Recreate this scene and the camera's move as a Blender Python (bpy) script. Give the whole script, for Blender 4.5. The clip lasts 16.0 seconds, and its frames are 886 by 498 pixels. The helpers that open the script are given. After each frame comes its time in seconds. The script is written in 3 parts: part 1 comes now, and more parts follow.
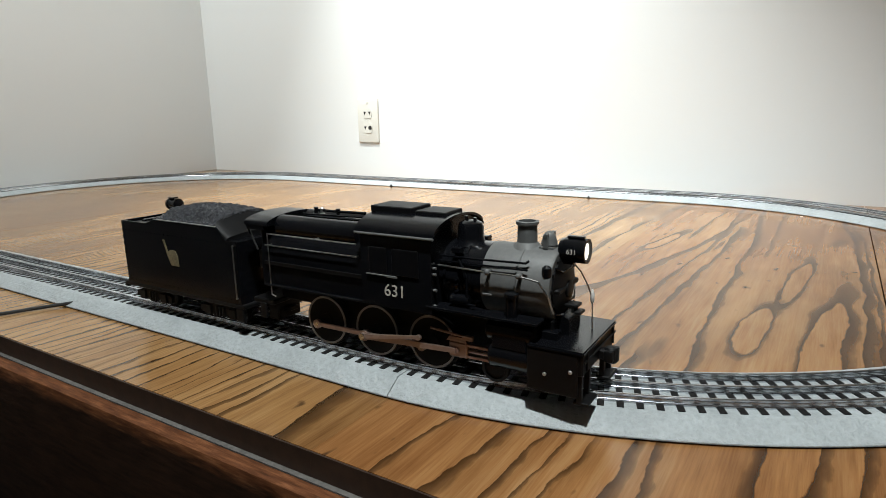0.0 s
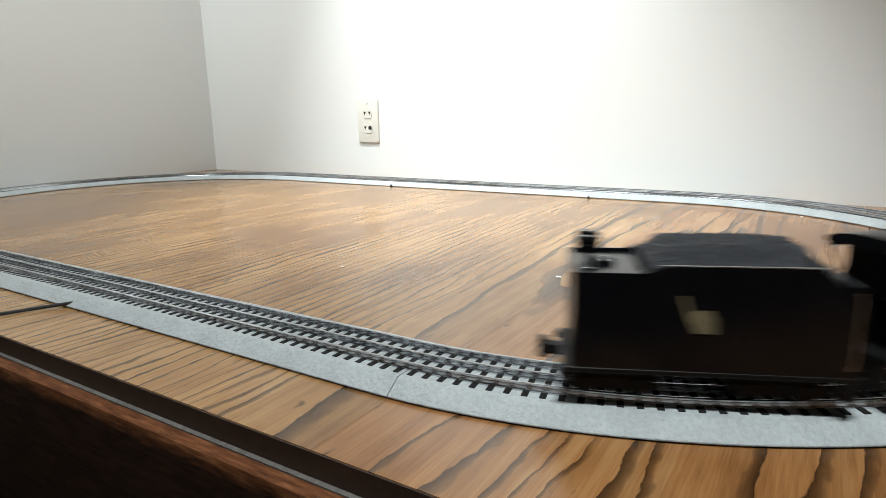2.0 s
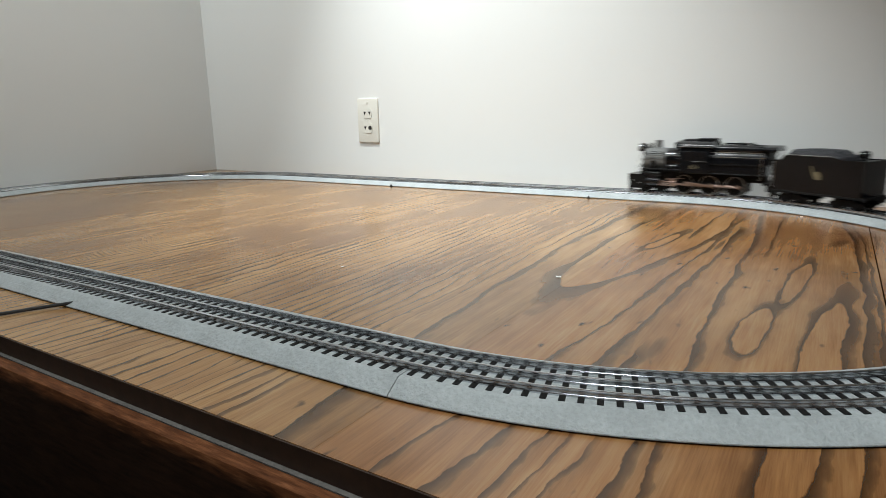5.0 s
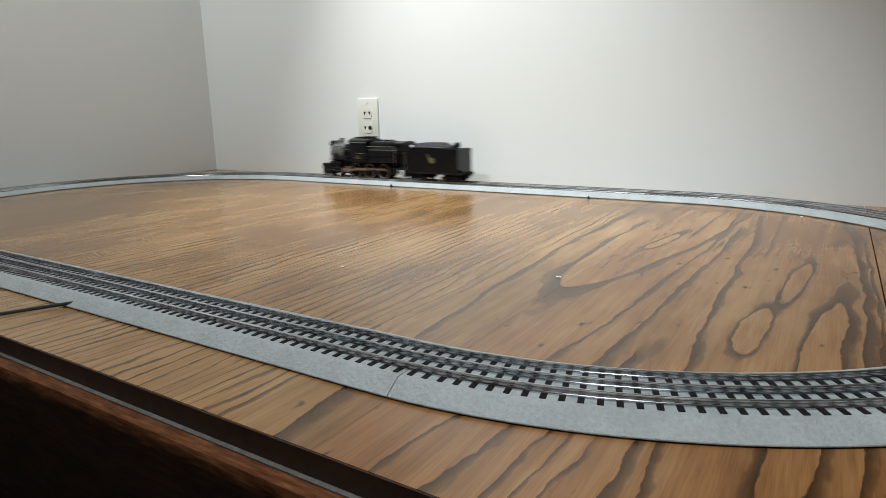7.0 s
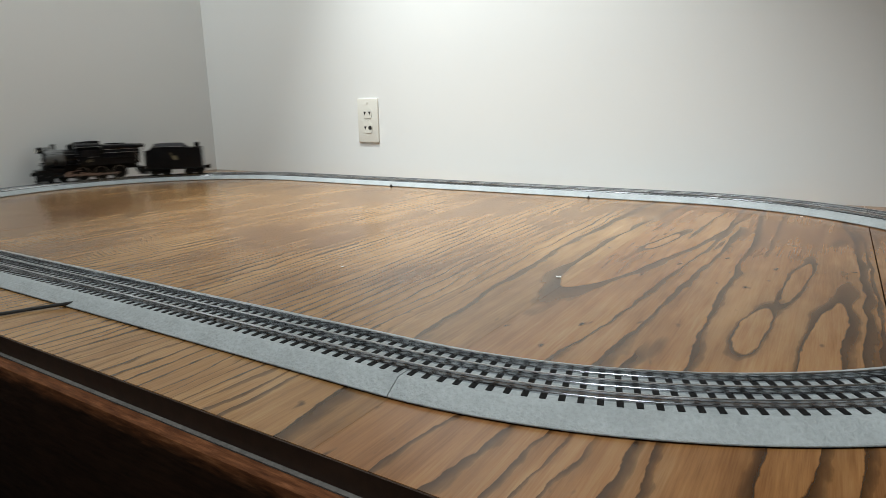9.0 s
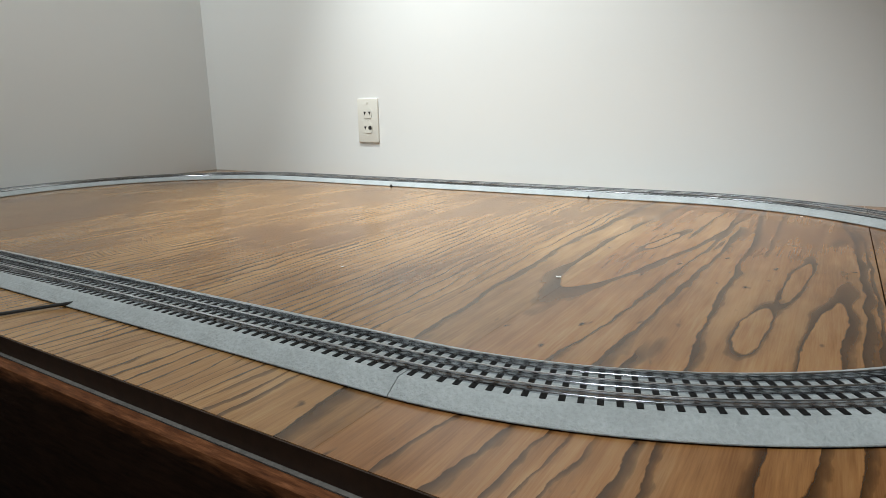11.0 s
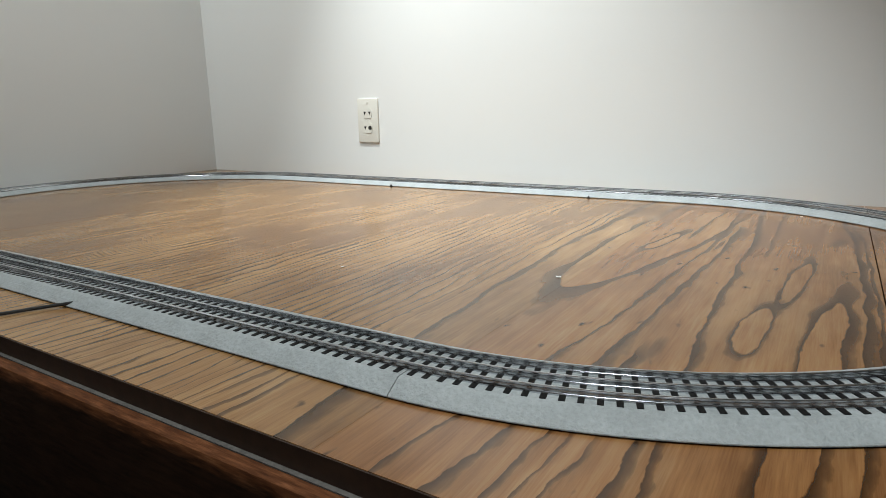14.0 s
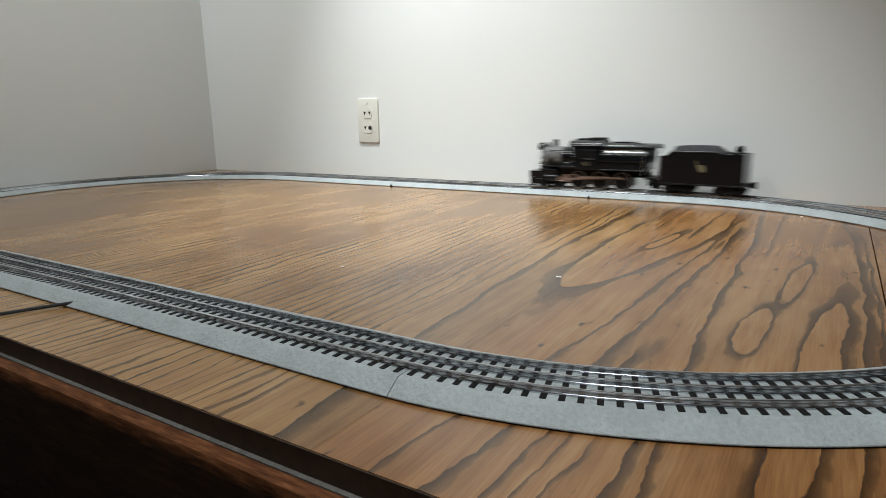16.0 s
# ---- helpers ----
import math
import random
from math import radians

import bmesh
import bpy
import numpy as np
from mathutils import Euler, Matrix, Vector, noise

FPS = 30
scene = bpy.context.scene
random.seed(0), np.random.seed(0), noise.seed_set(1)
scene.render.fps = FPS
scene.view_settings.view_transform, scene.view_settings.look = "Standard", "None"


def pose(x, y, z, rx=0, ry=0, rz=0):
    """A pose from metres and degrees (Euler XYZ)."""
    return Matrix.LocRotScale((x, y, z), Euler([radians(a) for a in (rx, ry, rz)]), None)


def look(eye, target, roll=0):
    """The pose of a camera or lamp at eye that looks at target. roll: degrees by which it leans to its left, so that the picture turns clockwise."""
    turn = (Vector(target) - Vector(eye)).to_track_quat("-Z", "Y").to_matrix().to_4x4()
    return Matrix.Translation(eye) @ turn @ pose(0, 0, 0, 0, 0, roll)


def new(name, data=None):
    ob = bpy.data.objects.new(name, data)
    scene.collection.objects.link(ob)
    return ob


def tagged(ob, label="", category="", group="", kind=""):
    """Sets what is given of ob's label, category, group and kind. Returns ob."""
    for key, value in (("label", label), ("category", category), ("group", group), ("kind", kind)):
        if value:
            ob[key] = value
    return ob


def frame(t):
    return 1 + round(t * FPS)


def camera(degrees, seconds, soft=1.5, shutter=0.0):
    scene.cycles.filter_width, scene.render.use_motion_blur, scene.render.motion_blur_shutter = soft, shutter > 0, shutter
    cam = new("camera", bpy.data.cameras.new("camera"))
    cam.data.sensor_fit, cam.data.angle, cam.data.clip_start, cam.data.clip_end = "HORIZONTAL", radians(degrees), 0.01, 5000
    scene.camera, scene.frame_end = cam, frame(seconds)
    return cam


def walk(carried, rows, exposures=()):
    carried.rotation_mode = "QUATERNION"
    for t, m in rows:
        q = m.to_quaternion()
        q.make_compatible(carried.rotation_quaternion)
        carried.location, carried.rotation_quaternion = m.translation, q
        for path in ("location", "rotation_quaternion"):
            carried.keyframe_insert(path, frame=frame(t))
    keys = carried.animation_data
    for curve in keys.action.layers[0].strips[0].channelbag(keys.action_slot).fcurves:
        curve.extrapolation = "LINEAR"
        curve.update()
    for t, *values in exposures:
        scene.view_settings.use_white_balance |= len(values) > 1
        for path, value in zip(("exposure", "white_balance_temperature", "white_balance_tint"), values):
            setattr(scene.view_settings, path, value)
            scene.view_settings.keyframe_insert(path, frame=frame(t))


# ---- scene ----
cam = camera(71.54, 16.0, soft=0.85, shutter=0.9)
EYE = (0.0, 0.0, 0.179)
VIEW = Matrix(((0.84557, -0.10019, 0.52437, 0), (0.53345, 0.19680, -0.82261, 0), (-0.02078, 0.97531, 0.21986, 0), (0, 0, 0, 1)))
HOLD = Matrix.Translation(EYE) @ VIEW
walk(cam, [(0.0, HOLD), (16.0, HOLD)],
     exposures=[(0.0, 0.35), (2.4, 0.3), (3.4, 0.15), (4.2, 0.0), (6.3, -0.2), (11.3, -0.22), (12.0, -0.3), (13.0, -0.32), (13.6, -0.2), (15.0, -0.22), (16.0, -0.26)])

# plan: metres, table top at z = 0
XC, YF, R, STRAIGHT = -0.2434, 0.3288, 0.4572, 1.016      # end of the front straight, its line, curve radius, straight length
RAIL = 0.0154                                             # rail head above the table
LAP = 2 * math.pi * R + 2 * STRAIGHT
WALL_Y, WALL_X = 1.297, -1.775                           # the back wall at x = 0.083, the side wall
WALL_LEAN = 0.03606                                       # the back wall recedes to the west
EDGE_Y = 0.2145
CEIL, GROUND = 1.75, -0.76
EAST, SOUTH = 3.2, -4.2

# ---- light ----
world = bpy.data.worlds.new("room_air")
scene.world = world
world.use_nodes = True
world.node_tree.nodes["Background"].inputs[0].default_value = (0.9, 0.95, 1.0, 1)
world.node_tree.nodes["Background"].inputs[1].default_value = 0.02


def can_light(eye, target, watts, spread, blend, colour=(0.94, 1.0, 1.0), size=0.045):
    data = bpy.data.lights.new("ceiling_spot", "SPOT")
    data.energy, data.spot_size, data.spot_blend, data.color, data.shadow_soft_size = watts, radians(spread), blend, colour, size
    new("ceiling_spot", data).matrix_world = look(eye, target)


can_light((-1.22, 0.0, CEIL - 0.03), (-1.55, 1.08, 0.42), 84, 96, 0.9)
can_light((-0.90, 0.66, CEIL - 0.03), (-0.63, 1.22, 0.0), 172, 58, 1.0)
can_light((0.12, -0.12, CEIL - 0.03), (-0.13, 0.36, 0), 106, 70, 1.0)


# ---- materials ----
def nodes_of(name, rough=0.5, metal=0.0, colour=(0.5, 0.5, 0.5), coat=0.0):
    m = bpy.data.materials.new(name)
    m.use_nodes = True
    n, l = m.node_tree.nodes, m.node_tree.links
    b = n["Principled BSDF"]
    b.inputs["Roughness"].default_value, b.inputs["Metallic"].default_value = rough, metal
    b.inputs["Base Color"].default_value = (*colour, 1)
    b.inputs["Coat Weight"].default_value = coat
    return m, n, l, b


def math_node(n, l, kind, a, b=None, clamp=False):
    q = n.new("ShaderNodeMath")
    q.operation, q.use_clamp = kind, clamp
    for i, v in enumerate((a, b)):
        if v is None:
            continue
        if isinstance(v, (int, float)):
            q.inputs[i].default_value = v
        else:
            l.new(v, q.inputs[i])
    return q.outputs[0]


def noise_of(n, l, scale, detail=3, rough=0.5, stretch=(1, 1, 1), shift=(0, 0, 0), own=True):
    co = n.new("ShaderNodeTexCoord")
    mp = n.new("ShaderNodeMapping")
    mp.inputs["Scale"].default_value, mp.inputs["Location"].default_value = stretch, shift
    l.new(co.outputs["Object"], mp.inputs[0])
    t = n.new("ShaderNodeTexNoise")
    t.inputs["Scale"].default_value, t.inputs["Detail"].default_value, t.inputs["Roughness"].default_value = scale, detail, rough
    l.new(mp.outputs[0], t.inputs["Vector"])
    return t.outputs["Fac"]


def ramp_of(n, l, fac, stops):
    r = n.new("ShaderNodeValToRGB")
    while len(r.color_ramp.elements) < len(stops):
        r.color_ramp.elements.new(0.5)
    for e, (at, c) in zip(r.color_ramp.elements, stops):
        e.position, e.color = at, (*c, 1)
    l.new(fac, r.inputs[0])
    return r.outputs["Color"]


def mix_of(n, l, fac, a, b, how="MIX"):
    q = n.new("ShaderNodeMix")
    q.data_type, q.blend_type = "RGBA", how
    for i, v in ((0, fac), (6, a), (7, b)):
        if isinstance(v, (int, float)):
            q.inputs[i].default_value = v
        elif isinstance(v, tuple):
            q.inputs[i].default_value = (*v, 1)
        else:
            l.new(v, q.inputs[i])
    return q.outputs[2]


def bump_of(n, l, b, height, strength, distance):
    q = n.new("ShaderNodeBump")
    q.inputs["Strength"].default_value, q.inputs["Distance"].default_value = strength, distance
    l.new(height, q.inputs["Height"])
    l.new(q.outputs[0], b.inputs["Normal"])


def speckled(name, colour, vary, scale, rough, metal=0.0, bump=0.0, dist=0.001, rvar=0.12):
    """A surface with grain and larger blotches."""
    m, n, l, b = nodes_of(name, rough, metal, colour)
    fine, broad = noise_of(n, l, scale, 4, 0.6), noise_of(n, l, scale / 9, 3)
    both = math_node(n, l, "ADD", math_node(n, l, "MULTIPLY", fine, 0.55), math_node(n, l, "MULTIPLY", broad, 0.45))
    lo, hi = tuple(max(0, c * (1 - vary)) for c in colour), tuple(min(1, c * (1 + vary)) for c in colour)
    l.new(ramp_of(n, l, both, ((0.3, lo), (0.7, hi))), b.inputs["Base Color"])
    l.new(math_node(n, l, "ADD", math_node(n, l, "MULTIPLY", broad, 2 * rvar), rough - rvar), b.inputs["Roughness"])
    if bump:
        bump_of(n, l, b, fine, bump, dist)
    return m


# growth lines of the sheet: x at y = 0.22, 0.6 and 1.1, from y, to y, width of the late wood
GRAIN_LINES = ((-0.257, -0.291, -0.290, 0.0, 1.4, 0.0095), (-0.187, -0.143, -0.126, 0.0, 1.4, 0.0055), (-0.154, -0.120, -0.112, 0.0, 1.02, 0.0065),
               (-0.130, -0.103, -0.090, 0.0, 0.48, 0.0060), (-0.115, -0.100, -0.100, 0.0, 0.34, 0.0030), (-0.104, -0.080, -0.080, 0.0, 0.33, 0.0040),
               (-0.078, -0.079, -0.093, 0.0, 1.25, 0.0065), (-0.063, -0.070, -0.070, 0.0, 0.36, 0.0055), (0.018, 0.036, 0.018, 0.0, 1.4, 0.0080),
               (-0.210, -0.218, -0.214, 0.90, 1.4, 0.0030), (-0.160, -0.165, -0.152, 0.86, 1.4, 0.0030), (-0.060, -0.060, -0.062, 0.80, 1.4, 0.0040),
               (0.030, 0.046, 0.030, 0.3, 1.4, 0.0040))
# growth loops: centre x, y, half width, half length, lean, width of the late wood (below zero: filled)
GRAIN_LOOPS = ((-0.0205, 0.708, 0.0072, 0.085, 0.10, 0.0030), (-0.0420, 0.535, 0.0098, 0.060, 0.06, 0.0045), (0.004, 0.450, 0.0135, 0.19, 0.07, 0.0050),
               (-0.185, 0.850, 0.0060, 0.055, 0.16, 0.0030), (-0.170, 1.100, 0.0580, 0.52, 0.10, 0.0060), (0.014, 0.935, 0.0110, 0.030, 0.25, -1.0),
               (-0.101, 0.452, 0.0075, 0.036, 0.10, -1.0), (-0.243, 0.625, 0.0060, 0.055, -0.05, -1.0), (-0.118, 0.850, 0.0060, 0.060, 0.10, -1.0))


def plywood(name, low, middle, high):
    """Stained, varnished plywood: wide growth lines and loops on one part of the sheet, close ones on the rest, along y."""
    m, n, l, b = nodes_of(name, 0.3, 0.0)

    def op(kind, p, q=None, clamp=False):
        return math_node(n, l, kind, p, q, clamp)

    co = n.new("ShaderNodeTexCoord")
    sx = n.new("ShaderNodeSeparateXYZ")
    l.new(co.outputs["Object"], sx.inputs[0])
    x, y = sx.outputs["X"], sx.outputs["Y"]
    ripple = op("SUBTRACT", noise_of(n, l, 1.0, 3, 0.6, (34, 13, 1), (6, 3, 0)), 0.5)
    sway = op("SUBTRACT", noise_of(n, l, 1.0, 2, 0.5, (9, 4.0, 1), (2, 9, 0)), 0.5)
    ragged = op("SUBTRACT", noise_of(n, l, 1.0, 3, 0.7, (190, 45, 1), (3, 5, 0)), 0.5)
    warp = op("ADD", op("MULTIPLY", ripple, 0.013), op("ADD", op("MULTIPLY", sway, 0.018), op("MULTIPLY", ragged, 0.0042)))
    xw = op("ADD", x, warp)
    thick = noise_of(n, l, 1.0, 3, 0.6, (16, 6.0, 1), (9, 4, 0))
    swell = op("ADD", op("MULTIPLY", op("POWER", thick, 3.0), 6.5), 0.3)

    def late_wood(d, width):
        """A sharp dark edge that fades on one side."""
        w = op("MULTIPLY", swell, width)
        ratio = op("DIVIDE", d, w)
        core = op("MULTIPLY", op("POWER", op("SUBTRACT", 1.0, ratio, True), 0.35), op("MULTIPLY", d, 1600.0, True))
        fade = op("SUBTRACT", 1.0, op("DIVIDE", d, op("MULTIPLY", w, 3.2)), True)
        haze = op("MULTIPLY", op("MULTIPLY", op("POWER", fade, 1.3), op("MULTIPLY", d, 900.0, True)), 0.34)
        return op("MAXIMUM", core, haze)

    marks = None
    for xa, xb, xc, y0, y1, width in GRAIN_LINES:
        # the quadratic through the three places
        s1, s2 = (xb - xa) / 0.38, (xc - xb) / 0.5
        k = (s2 - s1) / 0.88
        u = op("SUBTRACT", y, 0.22)
        q = op("ADD", op("MULTIPLY", u, op("ADD", op("MULTIPLY", op("SUBTRACT", y, 0.6), k), s1)), xa)
        dark = late_wood(op("SUBTRACT", xw, q), width)
        if y0 > 0:
            dark = op("MULTIPLY", dark, op("MULTIPLY", op("SUBTRACT", y, y0), 20.0, True))
        if y1 < 1.4:
            dark = op("MULTIPLY", dark, op("MULTIPLY", op("SUBTRACT", y1, y), 20.0, True))
        marks = dark if marks is None else op("MAXIMUM", marks, dark)
    for xc, yc, wide, tall, lean, width in GRAIN_LOOPS:
        v = op("SUBTRACT", y, yc)
        e = op("SUBTRACT", op("SUBTRACT", xw, xc), op("MULTIPLY", v, lean))
        r = op("SQRT", op("ADD", op("POWER", op("ABSOLUTE", op("DIVIDE", e, wide)), 2.0), op("POWER", op("ABSOLUTE", op("DIVIDE", v, tall)), 2.0)))
        d = op("MULTIPLY", op("SUBTRACT", r, 1.0), wide)
        dark = op("MULTIPLY", op("MULTIPLY", d, -220.0, True), 0.62) if width < 0 else late_wood(d, width)
        marks = op("MAXIMUM", marks, dark)

    # close growth lines on the west of the sheet and on the board east of it
    big = noise_of(n, l, 1.0, 1.5, 0.45, (3.2, 0.5, 1), (3.1, 5.2, 3.1))
    small = noise_of(n, l, 1.0, 2, 0.5, (13, 2.2, 1), (12, 2, 2))
    f = op("ADD", op("MULTIPLY", big, 15.0), op("ADD", op("MULTIPLY", small, 4.2), op("MULTIPLY", xw, 78.0)))
    fr = op("FRACT", f)
    breadth = op("ADD", op("MULTIPLY", op("POWER", thick, 3.0), 1.15), 0.06)
    close = op("MULTIPLY", op("POWER", op("SUBTRACT", 1.0, op("DIVIDE", fr, breadth), True), 0.3), op("MULTIPLY", fr, 40.0, True))
    gone = noise_of(n, l, 1.0, 3, 0.6, (22, 2.4, 1), (21, 2, 1))
    close = op("MULTIPLY", close, op("SUBTRACT", 1.0, op("MULTIPLY", op("SUBTRACT", gone, 0.46, True), 3.4, True), True))
    # pore lines between them
    fr2 = op("FRACT", op("ADD", op("MULTIPLY", f, 2.3), op("MULTIPLY", small, 3.0)))
    pores = op("MULTIPLY", op("MULTIPLY", op("SUBTRACT", 1.0, op("MULTIPLY", fr2, 5.0), True), op("MULTIPLY", fr2, 20.0, True)), op("MULTIPLY", op("SUBTRACT", gone, 0.40, True), 4.0, True))
    close = op("MAXIMUM", close, op("MULTIPLY", pores, 0.6))
    where = op("MAXIMUM", op("MULTIPLY", op("SUBTRACT", -0.285, xw), 60.0, True), op("MULTIPLY", op("SUBTRACT", x, 0.052), 200.0, True))
    streak = op("MAXIMUM", marks, op("MULTIPLY", close, where))

    fibre = noise_of(n, l, 1.0, 4, 0.7, (520, 18, 1), (3, 0, 0))
    streaks = noise_of(n, l, 1.0, 4, 0.65, (80, 4, 1), (3, 9, 0))
    stain = noise_of(n, l, 1.0, 4, 0.6, (6, 2.6, 1), (0, 3, 3))
    mixed = op("ADD", op("MULTIPLY", stain, 0.5), op("ADD", op("MULTIPLY", fibre, 0.22), op("MULTIPLY", streaks, 0.28)))
    base = ramp_of(n, l, mixed, ((0.36, low), (0.5, middle), (0.64, high)))
    line = ramp_of(n, l, fibre, ((0.35, (0.009, 0.0035, 0.0015)), (0.65, (0.036, 0.016, 0.007))))
    streak = op("MULTIPLY", streak, op("ADD", op("MULTIPLY", fibre, 0.55), 0.68), True)
    col = mix_of(n, l, op("MULTIPLY", streak, 0.95), base, line)
    knot = noise_of(n, l, 1.0, 2, 0.5, (75, 34, 1), (15, 1, 2))
    fleck = op("MULTIPLY", op("SUBTRACT", knot, 0.68, True), 10, True)
    col = mix_of(n, l, fleck, col, (0.035, 0.02, 0.012))
    l.new(col, b.inputs["Base Color"])
    l.new(op("ADD", op("MULTIPLY", stain, 0.16), 0.13), b.inputs["Roughness"])
    b.inputs["Specular IOR Level"].default_value = 0.45
    bump_of(n, l, b, op("ADD", op("MULTIPLY", fibre, 0.4), op("MULTIPLY", streak, -0.7)), 0.09, 0.0006)
    return m


def worn_trim(name):
    """Almost black stain, rubbed through to brown wood along the top edge."""
    m, n, l, b = nodes_of(name, 0.6, 0.0)
    co = n.new("ShaderNodeTexCoord")
    sx = n.new("ShaderNodeSeparateXYZ")
    l.new(co.outputs["Object"], sx.inputs[0])
    grain, patch = noise_of(n, l, 1.0, 4, 0.65, (40, 300, 300)), noise_of(n, l, 1.0, 5, 0.65, (30, 160, 160))
    wear = math_node(n, l, "ADD", sx.outputs["Z"], math_node(n, l, "MULTIPLY", math_node(n, l, "SUBTRACT", patch, 0.5), 0.02))
    wear = math_node(n, l, "MULTIPLY", math_node(n, l, "ADD", wear, 0.0285), 110.0, True)
    brown = ramp_of(n, l, grain, ((0.3, (0.055, 0.019, 0.008)), (0.55, (0.140, 0.052, 0.021)), (0.75, (0.27, 0.115, 0.052))))
    black = ramp_of(n, l, grain, ((0.3, (0.009, 0.0048, 0.003)), (0.7, (0.030, 0.014, 0.008))))
    l.new(mix_of(n, l, wear, black, brown), b.inputs["Base Color"])
    b.inputs["Specular IOR Level"].default_value = 0.12
    bump_of(n, l, b, grain, 0.3, 0.001)
    return m


def plaster(name, colour):
    m, n, l, b = nodes_of(name, 0.62, 0.0, colour)
    broad, fine = noise_of(n, l, 1.3, 3), noise_of(n, l, 160, 3, 0.6)
    l.new(mix_of(n, l, broad, tuple(c * 0.965 for c in colour), tuple(min(1, c * 1.02) for c in colour)), b.inputs["Base Color"])
    bump_of(n, l, b, fine, 0.12, 0.0008)
    return m


def rail_metal(name, colour, rough):
    m, n, l, b = nodes_of(name, rough, 1.0, colour)
    streak = noise_of(n, l, 1.0, 3, 0.6, (40, 40, 200))
    l.new(math_node(n, l, "ADD", math_node(n, l, "MULTIPLY", streak, 0.3), max(0.0, rough - 0.13)), b.inputs["Roughness"])
    l.new(ramp_of(n, l, streak, ((0.3, tuple(c * 0.6 for c in colour)), (0.7, colour))), b.inputs["Base Color"])
    return m


def glowing(name, colour, strength):
    m, n, l, b = nodes_of(name, 0.3, 0.0, colour)
    b.inputs["Emission Color"].default_value, b.inputs["Emission Strength"].default_value = (*colour, 1), strength
    return m


WALL = plaster("white_wall_paint", (0.79, 0.80, 0.79))
CEILING = plaster("ceiling_paint", (0.82, 0.82, 0.80))
CARPET = speckled("dark_carpet", (0.05, 0.04, 0.035), 0.4, 300, 0.9, bump=0.4)
PLY_YELLOW = plywood("yellow_stained_plywood", (0.140, 0.056, 0.017), (0.306, 0.161, 0.060), (0.460, 0.280, 0.128))
PLY_BROWN = plywood("brown_stained_plywood", (0.145, 0.050, 0.014), (0.306, 0.144, 0.051), (0.440, 0.252, 0.114))
EDGE_WOOD = speckled("plywood_cut_edge", (0.040, 0.020, 0.011), 0.4, 120, 0.6, bump=0.2)
TRIM_WOOD = worn_trim("worn_stained_trim")
FELT = speckled("grey_felt_strip", (0.115, 0.108, 0.10), 0.45, 300, 0.9)
BED = speckled("grey_roadbed_plastic", (0.40, 0.435, 0.445), 0.22, 300, 0.5, bump=0.85, dist=0.0018)
TIE = speckled("black_tie_plastic", (0.010, 0.0095, 0.0095), 0.3, 400, 0.55)
TIE.node_tree.nodes["Principled BSDF"].inputs["Specular IOR Level"].default_value = 0.3
STEEL = rail_metal("plated_rail_steel", (0.70, 0.72, 0.75), 0.2)
BLACK = speckled("satin_black_enamel", (0.0046, 0.0050, 0.0064), 0.25, 260, 0.23, rvar=0.06)
BLACKER = speckled("flat_black_casting", (0.0050, 0.0050, 0.0054), 0.3, 260, 0.5)
for m, gloss in ((BLACK, 0.32), (BLACKER, 0.2)):
    m.node_tree.nodes["Principled BSDF"].inputs["Specular IOR Level"].default_value = gloss
GRAPHITE = speckled("graphite_smokebox_paint", (0.135, 0.138, 0.135), 0.18, 320, 0.58, 0.1)
BRONZE = speckled("bronzed_rod_metal", (0.36, 0.265, 0.225), 0.2, 300, 0.36, 0.6)
TYRE = speckled("dull_tyre_metal", (0.27, 0.262, 0.25), 0.2, 300, 0.42, 0.2)
WIRE = rail_metal("bright_handrail_wire", (0.62, 0.62, 0.60), 0.35)
COAL = speckled("crushed_coal", (0.052, 0.054, 0.062), 0.7, 1100, 0.38, bump=0.9, dist=0.002)
GOLD = speckled("worn_gold_lettering", (0.165, 0.14, 0.082), 0.6, 700, 0.5)
CREAM = speckled("cream_number_paint", (0.55, 0.53, 0.47), 0.15, 900, 0.5)
IVORY = speckled("ivory_switch_plastic", (0.74, 0.73, 0.67), 0.03, 200, 0.35)
SLOT = speckled("dark_socket_slot", (0.02, 0.02, 0.02), 0.2, 300, 0.7)
RUBBER = speckled("black_cable_rubber", (0.012, 0.012, 0.012), 0.3, 500, 0.5)
PAPER = speckled("white_paper_scrap", (0.85, 0.84, 0.8), 0.04, 300, 0.8)
LENS = glowing("lit_headlight_lens", (1.0, 0.92, 0.78), 1.5)
GLASS = speckled("dark_cab_glass", (0.006, 0.006, 0.007), 0.2, 100, 0.3)
GLASS.node_tree.nodes["Principled BSDF"].inputs["Specular IOR Level"].default_value = 0.25


# ---- mesh helpers ----
def box(bm, lo, hi, bevel=0.0, seg=1):
    """A box between two corners, edges rounded."""
    made = bmesh.ops.create_cube(bm, size=1)["verts"]
    for v in made:
        v.co = Vector([a + (b - a) * (c + 0.5) for a, b, c in zip(lo, hi, v.co)])
    if bevel:
        edges = list({e for v in made for e in v.link_edges})
        bmesh.ops.bevel(bm, geom=edges, offset=bevel, segments=seg, profile=0.5, affect="EDGES")
    return bm


def rod(bm, a, b, r, r2=None, seg=12, cap=True):
    """A round bar from a to b."""
    a, b = Vector(a), Vector(b)
    turn = (b - a).to_track_quat("Z", "Y").to_matrix().to_4x4()
    bmesh.ops.create_cone(bm, cap_ends=cap, segments=seg, radius1=r, radius2=r if r2 is None else r2, depth=(b - a).length,
                          matrix=Matrix.Translation((a + b) / 2) @ turn)
    return bm


